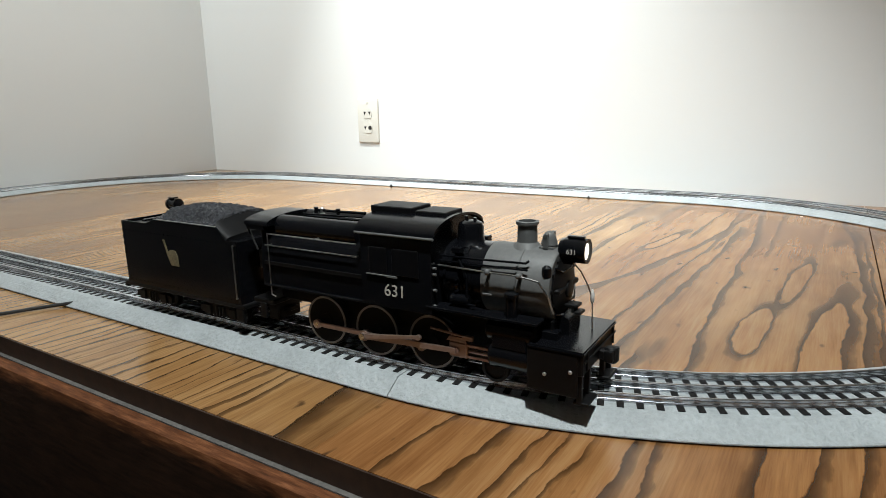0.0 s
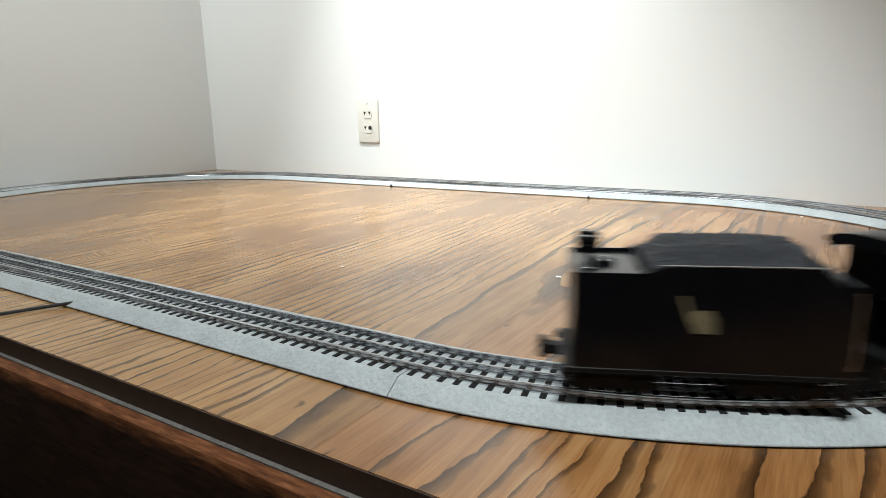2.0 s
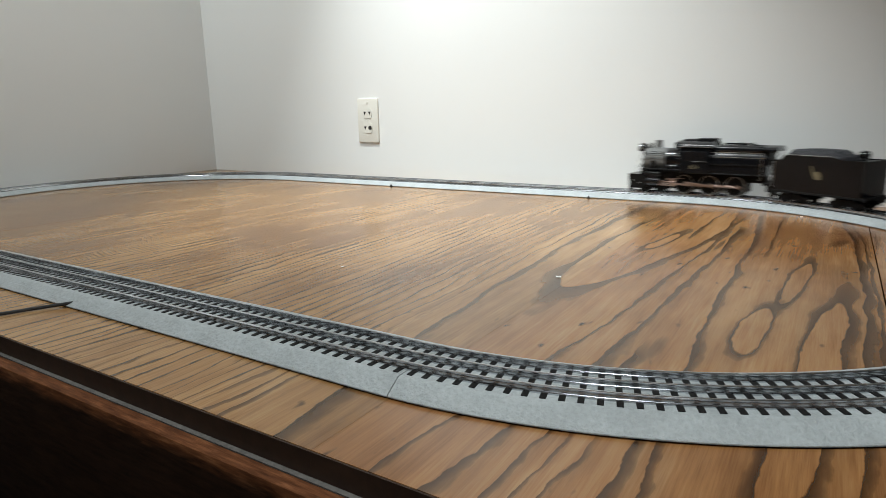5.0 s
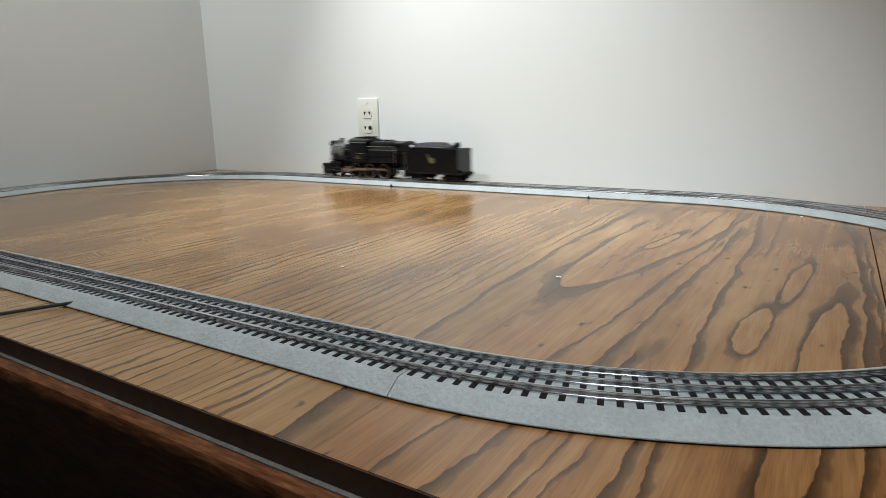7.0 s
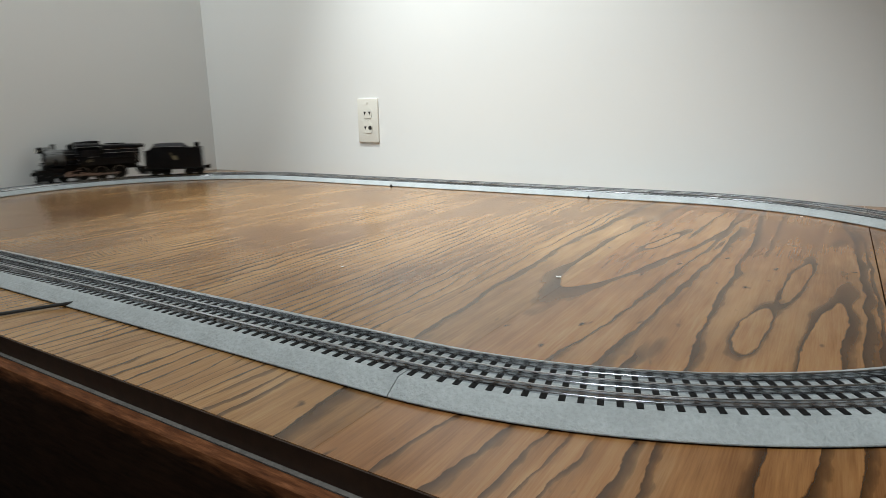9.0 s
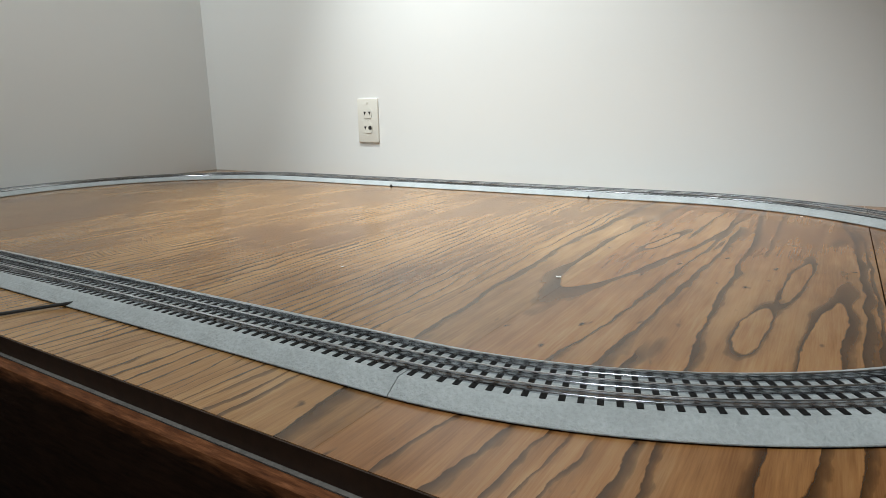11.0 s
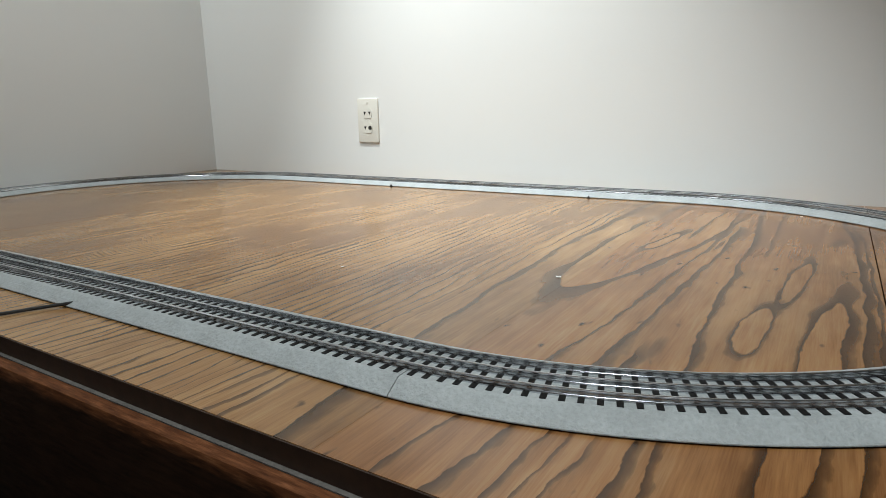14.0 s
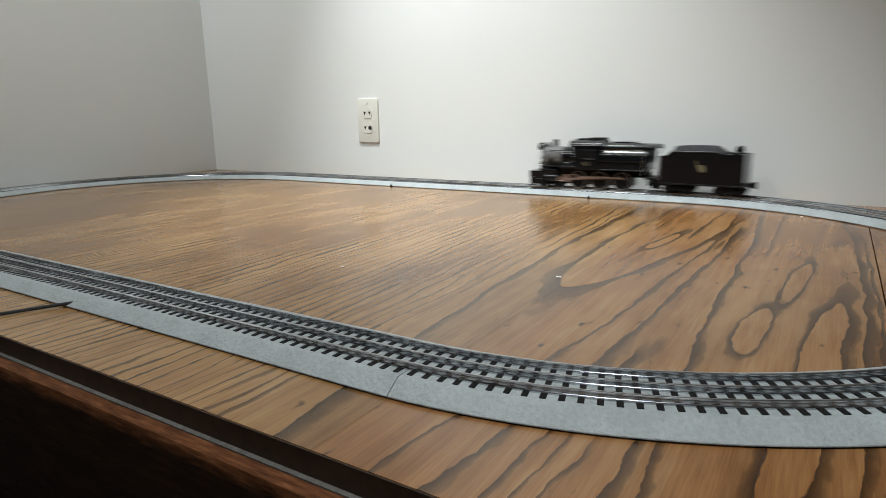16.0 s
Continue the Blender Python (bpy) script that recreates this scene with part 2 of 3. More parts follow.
def lathe(bm, profile, centre=(0, 0, 0), axis="Z", seg=28):
    """Turns (radius, height) pairs round an axis."""
    rings = []
    for r, h in profile:
        ring = []
        for i in range(seg):
            t = 2 * math.pi * i / seg
            c, s = max(r, 1e-5) * math.cos(t), max(r, 1e-5) * math.sin(t)
            v = {"Z": (c, s, h), "X": (h, c, s), "Y": (s, h, c)}[axis]
            ring.append(bm.verts.new(Vector(centre) + Vector(v)))
        rings.append(ring)
    for a, b in zip(rings, rings[1:]):
        for i in range(seg):
            bm.faces.new((a[i], a[(i + 1) % seg], b[(i + 1) % seg], b[i]))
    bm.faces.new(rings[0][::-1])
    bm.faces.new(rings[-1])
    return bm


def wire(bm, points, r, seg=6):
    for a, b in zip(points, points[1:]):
        rod(bm, a, b, r, seg=seg)
    for p in points[1:-1]:
        bmesh.ops.create_uvsphere(bm, u_segments=seg, v_segments=4, radius=r, matrix=Matrix.Translation(p))
    return bm


def extrude(bm, outline, a, b, axis="X"):
    """Pulls a closed outline of (u, v) pairs from a to b along an axis."""
    put = {"X": lambda u, v, h: (h, u, v), "Y": lambda u, v, h: (u, h, v), "Z": lambda u, v, h: (u, v, h)}[axis]
    first, last = [bm.verts.new(put(u, v, a)) for u, v in outline], [bm.verts.new(put(u, v, b)) for u, v in outline]
    k = len(outline)
    for i in range(k):
        bm.faces.new((first[i], first[(i + 1) % k], last[(i + 1) % k], last[i]))
    bm.faces.new(first[::-1])
    bm.faces.new(last)
    return bm


def mesh_of(name, bm, material, smooth=False, scale=1.0):
    bmesh.ops.recalc_face_normals(bm, faces=bm.faces)
    if scale != 1.0:
        bmesh.ops.scale(bm, vec=(scale,) * 3, verts=bm.verts)
    if smooth:
        for f in bm.faces:
            f.smooth = True
        for e in bm.edges:
            if len(e.link_faces) == 2 and e.calc_face_angle() > 0.6:
                e.smooth = False
    me = bpy.data.meshes.new(name)
    bm.to_mesh(me)
    bm.free()
    me.materials.append(material)
    return me


def part(name, bm, material, parent=None, label="", smooth=True, scale=1.0):
    ob = new(name, mesh_of(name, bm, material, smooth, scale))
    ob.parent = parent
    if label:
        tagged(ob, label)
    return ob


def empty(name, label, category, group="", kind=""):
    ob = tagged(new(name), label, category, group, kind)
    ob.empty_display_size = 0.05
    return ob


B = bmesh.new


# ---- room ----
def wall_at(x):
    """The face of the back wall at x."""
    return WALL_Y + WALL_LEAN * (0.083 - x)


def room():
    t = 0.12
    far, near = wall_at(WALL_X - t), wall_at(EAST + t)
    north = extrude(B(), [(WALL_X - t, far), (EAST + t, near), (EAST + t, near + t), (WALL_X - t, far + t)], GROUND, CEIL, "Z")
    tagged(part("wall_north", north, WALL, smooth=False), "smooth white painted wall behind the layout table", "wall", kind="structure")
    tagged(part("wall_west", box(B(), (WALL_X - t, SOUTH, GROUND), (WALL_X, wall_at(WALL_X), CEIL)), WALL, smooth=False), "smooth white painted side wall meeting in a corner", "wall", kind="structure")
    tagged(part("wall_east", box(B(), (EAST, SOUTH, GROUND), (EAST + t, wall_at(EAST), CEIL)), WALL, smooth=False), "plain white painted wall closing the room", "wall", kind="structure")
    tagged(part("wall_south", box(B(), (WALL_X - t, SOUTH - t, GROUND), (EAST + t, SOUTH, CEIL)), WALL, smooth=False), "plain white painted wall closing the room", "wall", kind="structure")
    tagged(part("floor", box(B(), (WALL_X - t, SOUTH - t, GROUND - t), (EAST + t, WALL_Y + 0.3, GROUND)), CARPET, smooth=False), "dark floor under the layout table", "floor", kind="structure")
    tagged(part("ceiling", box(B(), (WALL_X - t, SOUTH - t, CEIL), (EAST + t, WALL_Y + 0.3, CEIL + t)), CEILING, smooth=False), "plain white ceiling over the table", "ceiling", kind="structure")


def table():
    top = empty("layout_table", "wide varnished plywood layout table with dark worn front trim", "table")
    x0, x1 = WALL_X + 0.003, 0.95
    seams = (x0, -1.150, -0.2255, 0.052, x1)
    for a, b, mat in zip(seams, seams[1:], (PLY_YELLOW, PLY_YELLOW, PLY_BROWN, PLY_BROWN)):
        a, b = a + (0.00006 if a == seams[2] else 0.0006), b - (0.00006 if b == seams[2] else 0.0006)
        bm = extrude(B(), [(a, EDGE_Y + 0.0012), (b, EDGE_Y + 0.0012), (b, wall_at(b) - 0.002), (a, wall_at(a) - 0.002)], -0.0158, 0, "Z")
        bmesh.ops.bevel(bm, geom=list(bm.edges), offset=0.00012, segments=1, affect="EDGES")
        board = part("board", bm, mat, top, smooth=False)
        part("edge_band", box(B(), (a, EDGE_Y, -0.0158), (b, EDGE_Y + 0.0011, -0.0004)), EDGE_WOOD, board, "dark stained front edge")
    # front trim: a worn ledge proud of the boards, and the deep apron under it
    part("felt_strip", box(B(), (x0, 0.2112, -0.0170), (x1, EDGE_Y + 0.05, -0.0160)), FELT, top, "thin grey strip between boards and trim")
    bm = B()
    extrude(bm, [(0.2040, -0.0172), (0.30, -0.0172), (0.30, -0.16), (0.2012, -0.16), (0.2012, -0.0205), (0.2020, -0.0182)], x0, x1)
    part("front_trim", bm, TRIM_WOOD, top, "almost black stained front trim, worn brown along its edge")
    part("underframe", box(B(), (x0, 0.31, -0.06), (x1, WALL_Y - 0.08, -0.0162)), EDGE_WOOD, top)
    part("apron", box(B(), (x0, 0.24, -0.3), (x1, 0.28, -0.162)), EDGE_WOOD, top)
    for x in (WALL_X + 0.12, 0.85):
        for y in (0.36, WALL_Y - 0.14):
            part("leg", box(B(), (x - 0.04, y - 0.04, GROUND), (x + 0.04, y + 0.04, -0.0605), 0.003), TRIM_WOOD, top)
    return top


def outlet():
    root = empty("wall_outlet", "ivory duplex wall outlet with a rectangular cover plate", "outlet")
    root.matrix_basis = pose(-1.0836, wall_at(-1.0836), 0.1561, 0, 0, -2.066)
    w, h = 0.036, 0.0587
    part("cover_plate", box(B(), (-w, -0.0055, -h), (w, 0.0, h), 0.0022, 3), IVORY, root)
    for z in (0.0195, -0.0195):
        bm = B()
        pts = [(0.0165 * math.cos(t) * (1 if abs(math.cos(t)) < 0.8 else 0.97), max(-0.0135, min(0.0135, 0.0175 * math.sin(t)))) for t in [2 * math.pi * i / 28 for i in range(28)]]
        extrude(bm, [(u, v + z) for u, v in pts], -0.0068, -0.004, "Y")
        face = part("socket_face", bm, IVORY, root, smooth=False)
        for x, r in ((-0.0085, 0.0042), (0.0085, 0.0058 if z < 0 else 0.0042)):
            bm = B()
            if z < 0 and x > 0:
                lathe(bm, ((r, -0.0074), (r, -0.006)), (x, 0, z), "Y", 12)
            else:
                extrude(bm, [(x - r, z + r), (x + r, z + r), (x, z - r)], -0.0074, -0.006, "Y")
            part("slot", bm, SLOT, face, smooth=False)
    part("screw", lathe(B(), ((0.003, -0.0066), (0.003, -0.005)), (0, 0, 0), "Y", 10), IVORY, root)
    part("screw", lathe(B(), ((0.0026, -0.0066), (0.0026, -0.005)), (0, 0, 0.047), "Y", 10), IVORY, root)


# ---- track ----
BED_OUT = [(-0.0424, 0.0), (-0.0424, 0.0013), (-0.0442, 0.0014), (-0.0441, 0.0021), (-0.0434, 0.0026), (-0.0318, 0.0098), (-0.0305, 0.0103), (0.0305, 0.0103), (0.0318, 0.0098), (0.0434, 0.0026), (0.0441, 0.0021), (0.0442, 0.0014), (0.0424, 0.0013), (0.0424, 0.0)]
RAIL_OUT = [(-0.0023, 0.0102), (-0.0023, 0.0113), (-0.0009, 0.0118), (-0.0007, 0.0135), (-0.0012, 0.0142), (-0.0012, 0.0150), (-0.0006, RAIL), (0.0006, RAIL), (0.0012, 0.0150), (0.0012, 0.0142), (0.0007, 0.0135), (0.0009, 0.0118), (0.0023, 0.0113), (0.0023, 0.0102)]
FIRST_JOINT = 0.0155                                      # past the end of the front straight


def on_track(s):
    """The point of the track's centre line at distance s."""
    s %= LAP
    if s < math.pi * R:
        return Vector((XC + R * math.sin(s / R), YF + R - R * math.cos(s / R), RAIL))
    s -= math.pi * R
    if s < STRAIGHT:
        return Vector((XC - s, YF + 2 * R, RAIL))
    s -= STRAIGHT
    if s < math.pi * R:
        return Vector((XC - STRAIGHT - R * math.sin(s / R), YF + R + R * math.cos(s / R), RAIL))
    return Vector((XC - STRAIGHT + s - math.pi * R, YF, RAIL))


def riding(s, half):
    """The pose of what rides on two points of the track."""
    a, b = on_track(s - half), on_track(s + half)
    return Matrix.Translation((a + b) / 2) @ Matrix.Rotation(math.atan2(b.y - a.y, b.x - a.x), 4, "Z")


def sweep(bm, outline, shift, s0, s1, steps, base):
    """Carries an outline along the track from s0 to s1, in the space of the pose base."""
    back = base.inverted()
    rings = []
    for i in range(steps + 1):
        m = back @ riding(s0 + (s1 - s0) * i / steps, 0.0004) @ Matrix.Translation((0, 0, -RAIL))
        rings.append([bm.verts.new(m @ Vector((0, -(u + shift), v))) for u, v in outline])
    k = len(outline)
    for a, b in zip(rings, rings[1:]):
        for i in range(k):
            bm.faces.new((a[i], a[(i + 1) % k], b[(i + 1) % k], b[i]))
    bm.faces.new(rings[0][::-1])
    bm.faces.new(rings[-1])
    return bm


def track_section(s0, length, curved, ties, tie_mesh):
    root = empty("curved_track" if curved else "straight_track", ("curved" if curved else "straight") + " three-rail toy track section on grey roadbed", "track", "oval of track sections")
    base = riding(s0, 0.0004) @ Matrix.Translation((0, 0, -RAIL))
    root.matrix_basis = base
    steps = 24 if length < 0.5 else 48
    bed = part("roadbed", sweep(B(), BED_OUT, 0, s0 + 0.0003, s0 + length - 0.0003, steps, base), BED, root, "grey textured plastic roadbed")
    for shift in (-0.0178, 0.0, 0.0178):
        part("rail", sweep(B(), RAIL_OUT, shift, s0, s0 + length, steps, base), STEEL, root, "plated steel rail")
    back = base.inverted()
    for i in range(ties):
        ob = new("tie", tie_mesh)
        ob.parent = bed
        ob.matrix_basis = back @ riding(s0 + length * (i + 0.5) / ties, 0.0004) @ Matrix.Translation((0, 0, -RAIL))


def tracks():
    tie_mesh = mesh_of("tie", box(B(), (-0.0020, -0.0264, 0.0085), (0.0020, 0.0264, 0.0109)), TIE)
    s = FIRST_JOINT
    for curved, count in ((True, 4), (False, 4), (True, 4), (False, 1)):
        for i in range(count):
            length = (math.pi * R if curved else STRAIGHT) / count
            track_section(s, length, curved, 34 if curved else 96 // count, tie_mesh)
            s += length


def clutter():
    bm = B()
    pts = [(-0.598, 0.305, 0.003), (-0.612, 0.291, 0.004), (-0.6225, 0.279, 0.003), (-0.6345, 0.262, 0.0022), (-0.641, 0.247, 0.0022), (-0.648, 0.234, 0.0022), (-0.662, 0.224, 0.0022), (-0.69, 0.217, 0.0022), (-0.72, 0.2125, 0.001), (-0.728, 0.207, -0.01), (-0.73, 0.1955, -0.04), (-0.73, 0.194, -0.3)]
    tagged(part("power_cable", wire(bm, pts, 0.0017, 8), RUBBER), "thin black power cable lying from track to table edge", "cable")
    for x in (-0.908, -0.412):
        bm = B()
        box(bm, (-0.0016, -0.003, 0.0), (0.0014, 0.001, 0.0055), 0.0005)
        box(bm, (-0.003, -0.004, 0.0), (0.003, 0.002, 0.002), 0.0005)
        clip = tagged(part("track_clip", bm, RUBBER), "small black clip standing at the roadbed edge", "clip", "clips along the roadbed")
        clip.matrix_basis = pose(x, YF + 2 * R - 0.0465, 0, 0, 0, 12)
    for x, y, r, turn in ((-0.2405, 0.609, 0.0030, 20), (-0.482, 0.533, 0.0018, 50), (-0.036, 1.128, 0.002, 10)):
        bm = box(B(), (-r, -r * 0.7, 0), (r, r * 0.7, 0.0011), 0.0003)
        bit = tagged(part("paper_scrap", bm, PAPER), "tiny white scrap lying on the wooden table", "scrap", "scraps on the table")
        bit.matrix_basis = pose(x, y, 0, 0, 0, turn)


# ---- train: millimetres, x forward, rail head at z = 0 ----
MM = 0.001
REAR, MID, FRONT = -45.0, 0.0, 45.0
WHEEL_R, CRANK = 18.0, 6.5
LINK, LINK_Z = 46.0, 22.5                                 # eccentric rod, height of its front end


def mm(name, bm, material, parent, label="", smooth=True):
    return part(name, bm, material, parent, label, smooth, MM)


def arch(half, low, spring, top, n=14):
    """A closed outline: straight sides and an arched top."""
    pts = [(-half, low), (-half, spring)]
    pts += [(-half * math.cos(math.pi * i / n), spring + (top - spring) * math.sin(math.pi * i / n)) for i in range(1, n)]
    return pts + [(half, spring), (half, low)]


def lettering(text, size, m, material, parent, name="road_number", label=""):
    cu = bpy.data.curves.new(name, "FONT")
    cu.body, cu.size, cu.align_x, cu.align_y, cu.extrude = text, size, "CENTER", "CENTER", 0.0002
    tmp = bpy.data.objects.new(name, cu)
    me = bpy.data.meshes.new_from_object(tmp)
    bpy.data.objects.remove(tmp)
    me.materials.clear()
    me.materials.append(material)
    ob = new(name, me)
    ob.parent, ob.matrix_basis = parent, m
    if label:
        tagged(ob, label)
    return ob


SPOKE = mesh_of("spoke", rod(B(), (2.5, 0, 0), (15.2, 0, 0), 1.0, 0.8, 6), BLACKER, True, MM)


def driver(side, parent, x, main):
    """A spoked driving wheel; its own origin is the axle."""
    s = side
    bm = B()
    lathe(bm, ((17.2, -1.5), (17.2, 1.2), (15.0, 1.4), (14.8, -1.5)), (0, 0, 0), "Y", 36)
    lathe(bm, ((5, -2), (5, 1.6), (3.5, 2.2)), (0, 0, 0), "Y", 18)
    rod(bm, (CRANK, -2, 0), (CRANK, 2, 0), 3.2, seg=14)
    w = [(14.9 * math.cos(a), 14.9 * math.sin(a)) for a in [radians(130 + 100 * i / 10) for i in range(11)]]
    extrude(bm, w, -1.4, 1.5, "Y")
    wheel = mm("driving_wheel", bm, BLACKER, parent, "black spoked driving wheel")
    wheel.location = (x * MM, s * 17.0 * MM, WHEEL_R * MM)
    for i in range(12):
        ob = new("spoke", SPOKE)
        ob.parent, ob.matrix_basis = wheel, pose(0, 0, 0, 0, 30 * i, 0)
    bm = B()
    o = 1 if s > 0 else -1
    prof = ((16.3, o * 1.2), (17.7, o * 1.2), (17.7, o * 2.0), (16.3, o * 2.0))
    seg = 48
    rings = [[bm.verts.new((r * math.sin(2 * math.pi * i / seg), h, r * math.cos(2 * math.pi * i / seg))) for i in range(seg)] for r, h in prof]
    for j in range(4):
        a, b = rings[j], rings[(j + 1) % 4]
        for i in range(seg):
            bm.faces.new((a[i], a[(i + 1) % seg], b[(i + 1) % seg], b[i]))
    mm("tyre", bm, TYRE, wheel, "dull metal tyre")
    bm = B()
    lathe(bm, ((18.0, 0), (18.0, -o * 3.4), (19.2, -o * 3.6), (19.2, -o * 4.6), (12, -o * 4.8), (12, 0)), (0, 0, 0), "Y", 36)
    mm("flange", bm, BLACKER, wheel)
    bm = B()
    rod(bm, (CRANK, o * 1.5, 0), (CRANK, o * (10.6 if main else 6.2), 0), 1.6, seg=10)
    rod(bm, (CRANK, o * (10.2 if main else 5.6), 0), (CRANK, o * (11.4 if main else 6.6), 0), 2.4 if main else 2.1, seg=6)
    mm("crank_pin", bm, STEEL, wheel, "bright crank pin nut")
    return wheel


def locomotive():
    lo = empty("steam_locomotive", "black toy steam locomotive with grey smokebox and centre cab", "locomotive")
    # boiler barrel with bands
    bm = B()
    lathe(bm, ((21.5, 0), (21.5, 84)), (0, 0, 62), "X", 40)
    for x in (56, 68, 81):
        lathe(bm, ((22.1, x), (22.1, x + 1.6)), (0, 0, 62), "X", 40)
    mm("boiler", bm, BLACK, lo, "glossy black boiler barrel")
    bm = B()
    lathe(bm, ((22.2, 82), (22.2, 123.5), (21.2, 125)), (0, 0, 62), "X", 44)
    lathe(bm, ((22.8, 104), (22.8, 105)), (0, 0, 62), "X", 44)
    sm = mm("smokebox", bm, GRAPHITE, lo, "matt graphite grey smokebox")
    bm = B()
    lathe(bm, ((17.5, 124), (17.5, 126), (15, 127.2), (10, 128.6), (0.5, 129.4)), (0, 0, 62), "X", 36)
    mm("smokebox_door", bm, BLACKER, sm)
    bm = B()
    for a in range(0, 360, 30):
        c, s = math.cos(radians(a)), math.sin(radians(a))
        box(bm, (123, 17.6 * c - 1.2, 62 + 17.6 * s - 1.2), (126, 17.6 * c + 1.2, 62 + 17.6 * s + 1.2), 0.3)
    tagged(mm("door_dogs", bm, BLACKER, sm), kind="stuff")
    bm = B()
    lathe(bm, ((5.2, 128.5), (5.2, 130), (4.4, 130.4)), (0, 0, 60), "X", 24)
    mm("number_disc", bm, BLACKER, sm)
    bm = B()
    wire(bm, [(126, -14, 75), (128.5, -9, 72), (129, 9, 72), (126, 14, 75)], 0.7)
    mm("door_handrail", bm, BLACK, sm)
    mm("door_handrail", wire(B(), [(127, -15, 48), (129, 0, 44), (127, 15, 48)], 0.8), BLACK, sm)
    for s in (-1, 1):
        mm("latch", box(B(), (84, s * 23 - 0.6, 56.5), (90, s * 23 + 0.6, 57.5), 0.2), GRAPHITE, sm)
        for x, z in ((88, 71), (108, 71)):
            bm = rod(B(), (x, s * 19, z), (x, s * 25.5, z), 1.1, seg=8)
            bmesh.ops.create_uvsphere(bm, u_segments=8, v_segments=6, radius=1.8, matrix=Matrix.Translation((x, s * 25, z)))
            mm("handrail_stanchion", bm, GRAPHITE, sm)
    for s in (-1, 1):
        bm = lathe(B(), ((2.6, 71), (2.8, 73), (2.8, 76), (1.2, 77.4)), (122.5, s * 18.5, 0), "Z", 12)
        box(bm, (119, s * 18.5 - 1, 70), (125, s * 18.5 + 1, 72), 0.3)
        mm("marker_lamp", bm, BLACK, sm)
    mm("door_hinge", box(B(), (125.5, -16.5, 60), (129.4, -4, 63.2), 0.8), BLACKER, sm)
    mm("door_hinge", box(B(), (125.5, 4, 60), (129.4, 16.5, 63.2), 0.8), BLACKER, sm)
    # stack, bell, dome
    bm = B()
    lathe(bm, ((9.5, 82), (8, 84.2), (6.1, 86), (5.8, 96), (6.9, 97), (6.9, 98.4), (5.2, 98.6), (5.0, 92)), (102.5, 0, 0), "Z", 28)
    mm("smokestack", bm, GRAPHITE, lo, "grey flared smokestack")
    bm = B()
    box(bm, (112, -5, 83), (121, 5, 85), 0.5)
    for s in (-1, 1):
        box(bm, (115, s * 5.6 - 0.7, 84), (118, s * 5.6 + 0.7, 92.6), 0.3)
    bell = mm("bell_bracket", bm, GRAPHITE, lo)
    bm = B()
    lathe(bm, ((5.0, 85.6), (4.7, 86.8), (4.2, 88.6), (3.8, 90.6), (2.8, 92.4), (1.0, 93.6)), (116.5, 0, 0), "Z", 18)
    rod(bm, (116.5, -6.6, 91.6), (116.5, 6.6, 91.6), 1.1, seg=8)
    mm("bell", bm, GRAPHITE, bell)
    bm = B()
    lathe(bm, ((11, 81), (9, 83.5), (8.2, 86), (8.2, 92), (7.2, 94.6), (4.5, 96), (0.5, 96.4)), (64, 0, 0), "Z", 28)
    rod(bm, (61, 0, 95), (61, 0, 98.6), 1.1, seg=8)
    rod(bm, (67, 0, 95), (67, 0, 98), 1.1, seg=8)
    mm("steam_dome", bm, BLACK, lo)
    # headlight
    bm = B()
    lathe(bm, ((6.0, 124), (7.4, 127), (7.4, 138), (7.4, 140), (6.3, 140), (6.1, 138)), (0, 0, 83.5), "X", 12)
    box(bm, (121, -5, 76), (133, 5, 78), 0.4)
    box(bm, (121, -3.5, 74), (125, 3.5, 84), 0.4)
    box(bm, (128, -2, 90.5), (138, 2, 92), 0.5)
    head = mm("headlight", bm, BLACK, lo, "black barrel headlight")
    mm("lens", lathe(B(), ((5.4, 137.8), (5.0, 138.8), (3, 139.4), (0.3, 139.6)), (0, 0, 83.5), "X", 20), LENS, head, "glowing warm white lens")
    for s in (-1, 1):
        lettering("631", 0.0040, Matrix.Translation((0.1325, s * 0.0075, 0.0838)) @ pose(0, 0, 0, 90, 0, 0 if s < 0 else 180), CREAM, head, "number_digits")
    bm = B()
    wire(bm, [(131, 1, 76), (135, 4, 70), (138.5, 7, 61), (140.5, 9, 53), (141, 9, 34)], 0.45)
    cable = mm("lamp_wire", bm, WIRE, lo, "thin lamp wire down to the deck")
    # the wire's bright highlight, built as a thin white sleeve
    bm = B()
    lathe(bm, ((0.5, 50), (1.3, 52), (1.3, 56), (0.5, 59)), (140.5, 9, 0), "Z", 10)
    mm("wire_glint", bm, PAPER, cable, "small white sleeve in place of a bright highlight on the wire")
    # wide firebox behind the cab
    bm = B()
    extrude(bm, arch(27.5, 40, 62, 87, 18), -97, 2)
    mm("firebox", bm, BLACK, lo, "wide glossy black firebox")
    bm = B()
    extrude(bm, [(-29, 56.5), (29, 56.5), (29, 59), (-29, 59)], -93, 0)
    box(bm, (-95, -13, 26), (2, 13, 41), 1)
    mm("firebox_ledge", bm, BLACKER, lo)
    for s in (-1, 1):
        bm = B()
        lathe(bm, ((5, -88), (8.0, -86), (8.0, -12), (5, -10)), (0, s * 15, 83.5), "X", 22)
        mm("air_tank", bm, BLACK, lo, "long black side air tank")
        bm = B()
        wire(bm, [(-84, s * 29, 33), (-88, s * 29, 34), (-88, s * 29, 79.5), (-6, s * 29, 79.5)], 0.5)
        wire(bm, [(-91, s * 29, 71), (-6, s * 29, 71)], 0.5)
        for x, z in ((-88, 71), (-42, 79.5), (-7, 71)):
            rod(bm, (x, s * 25, z), (x, s * 29.4, z), 0.6, seg=6)
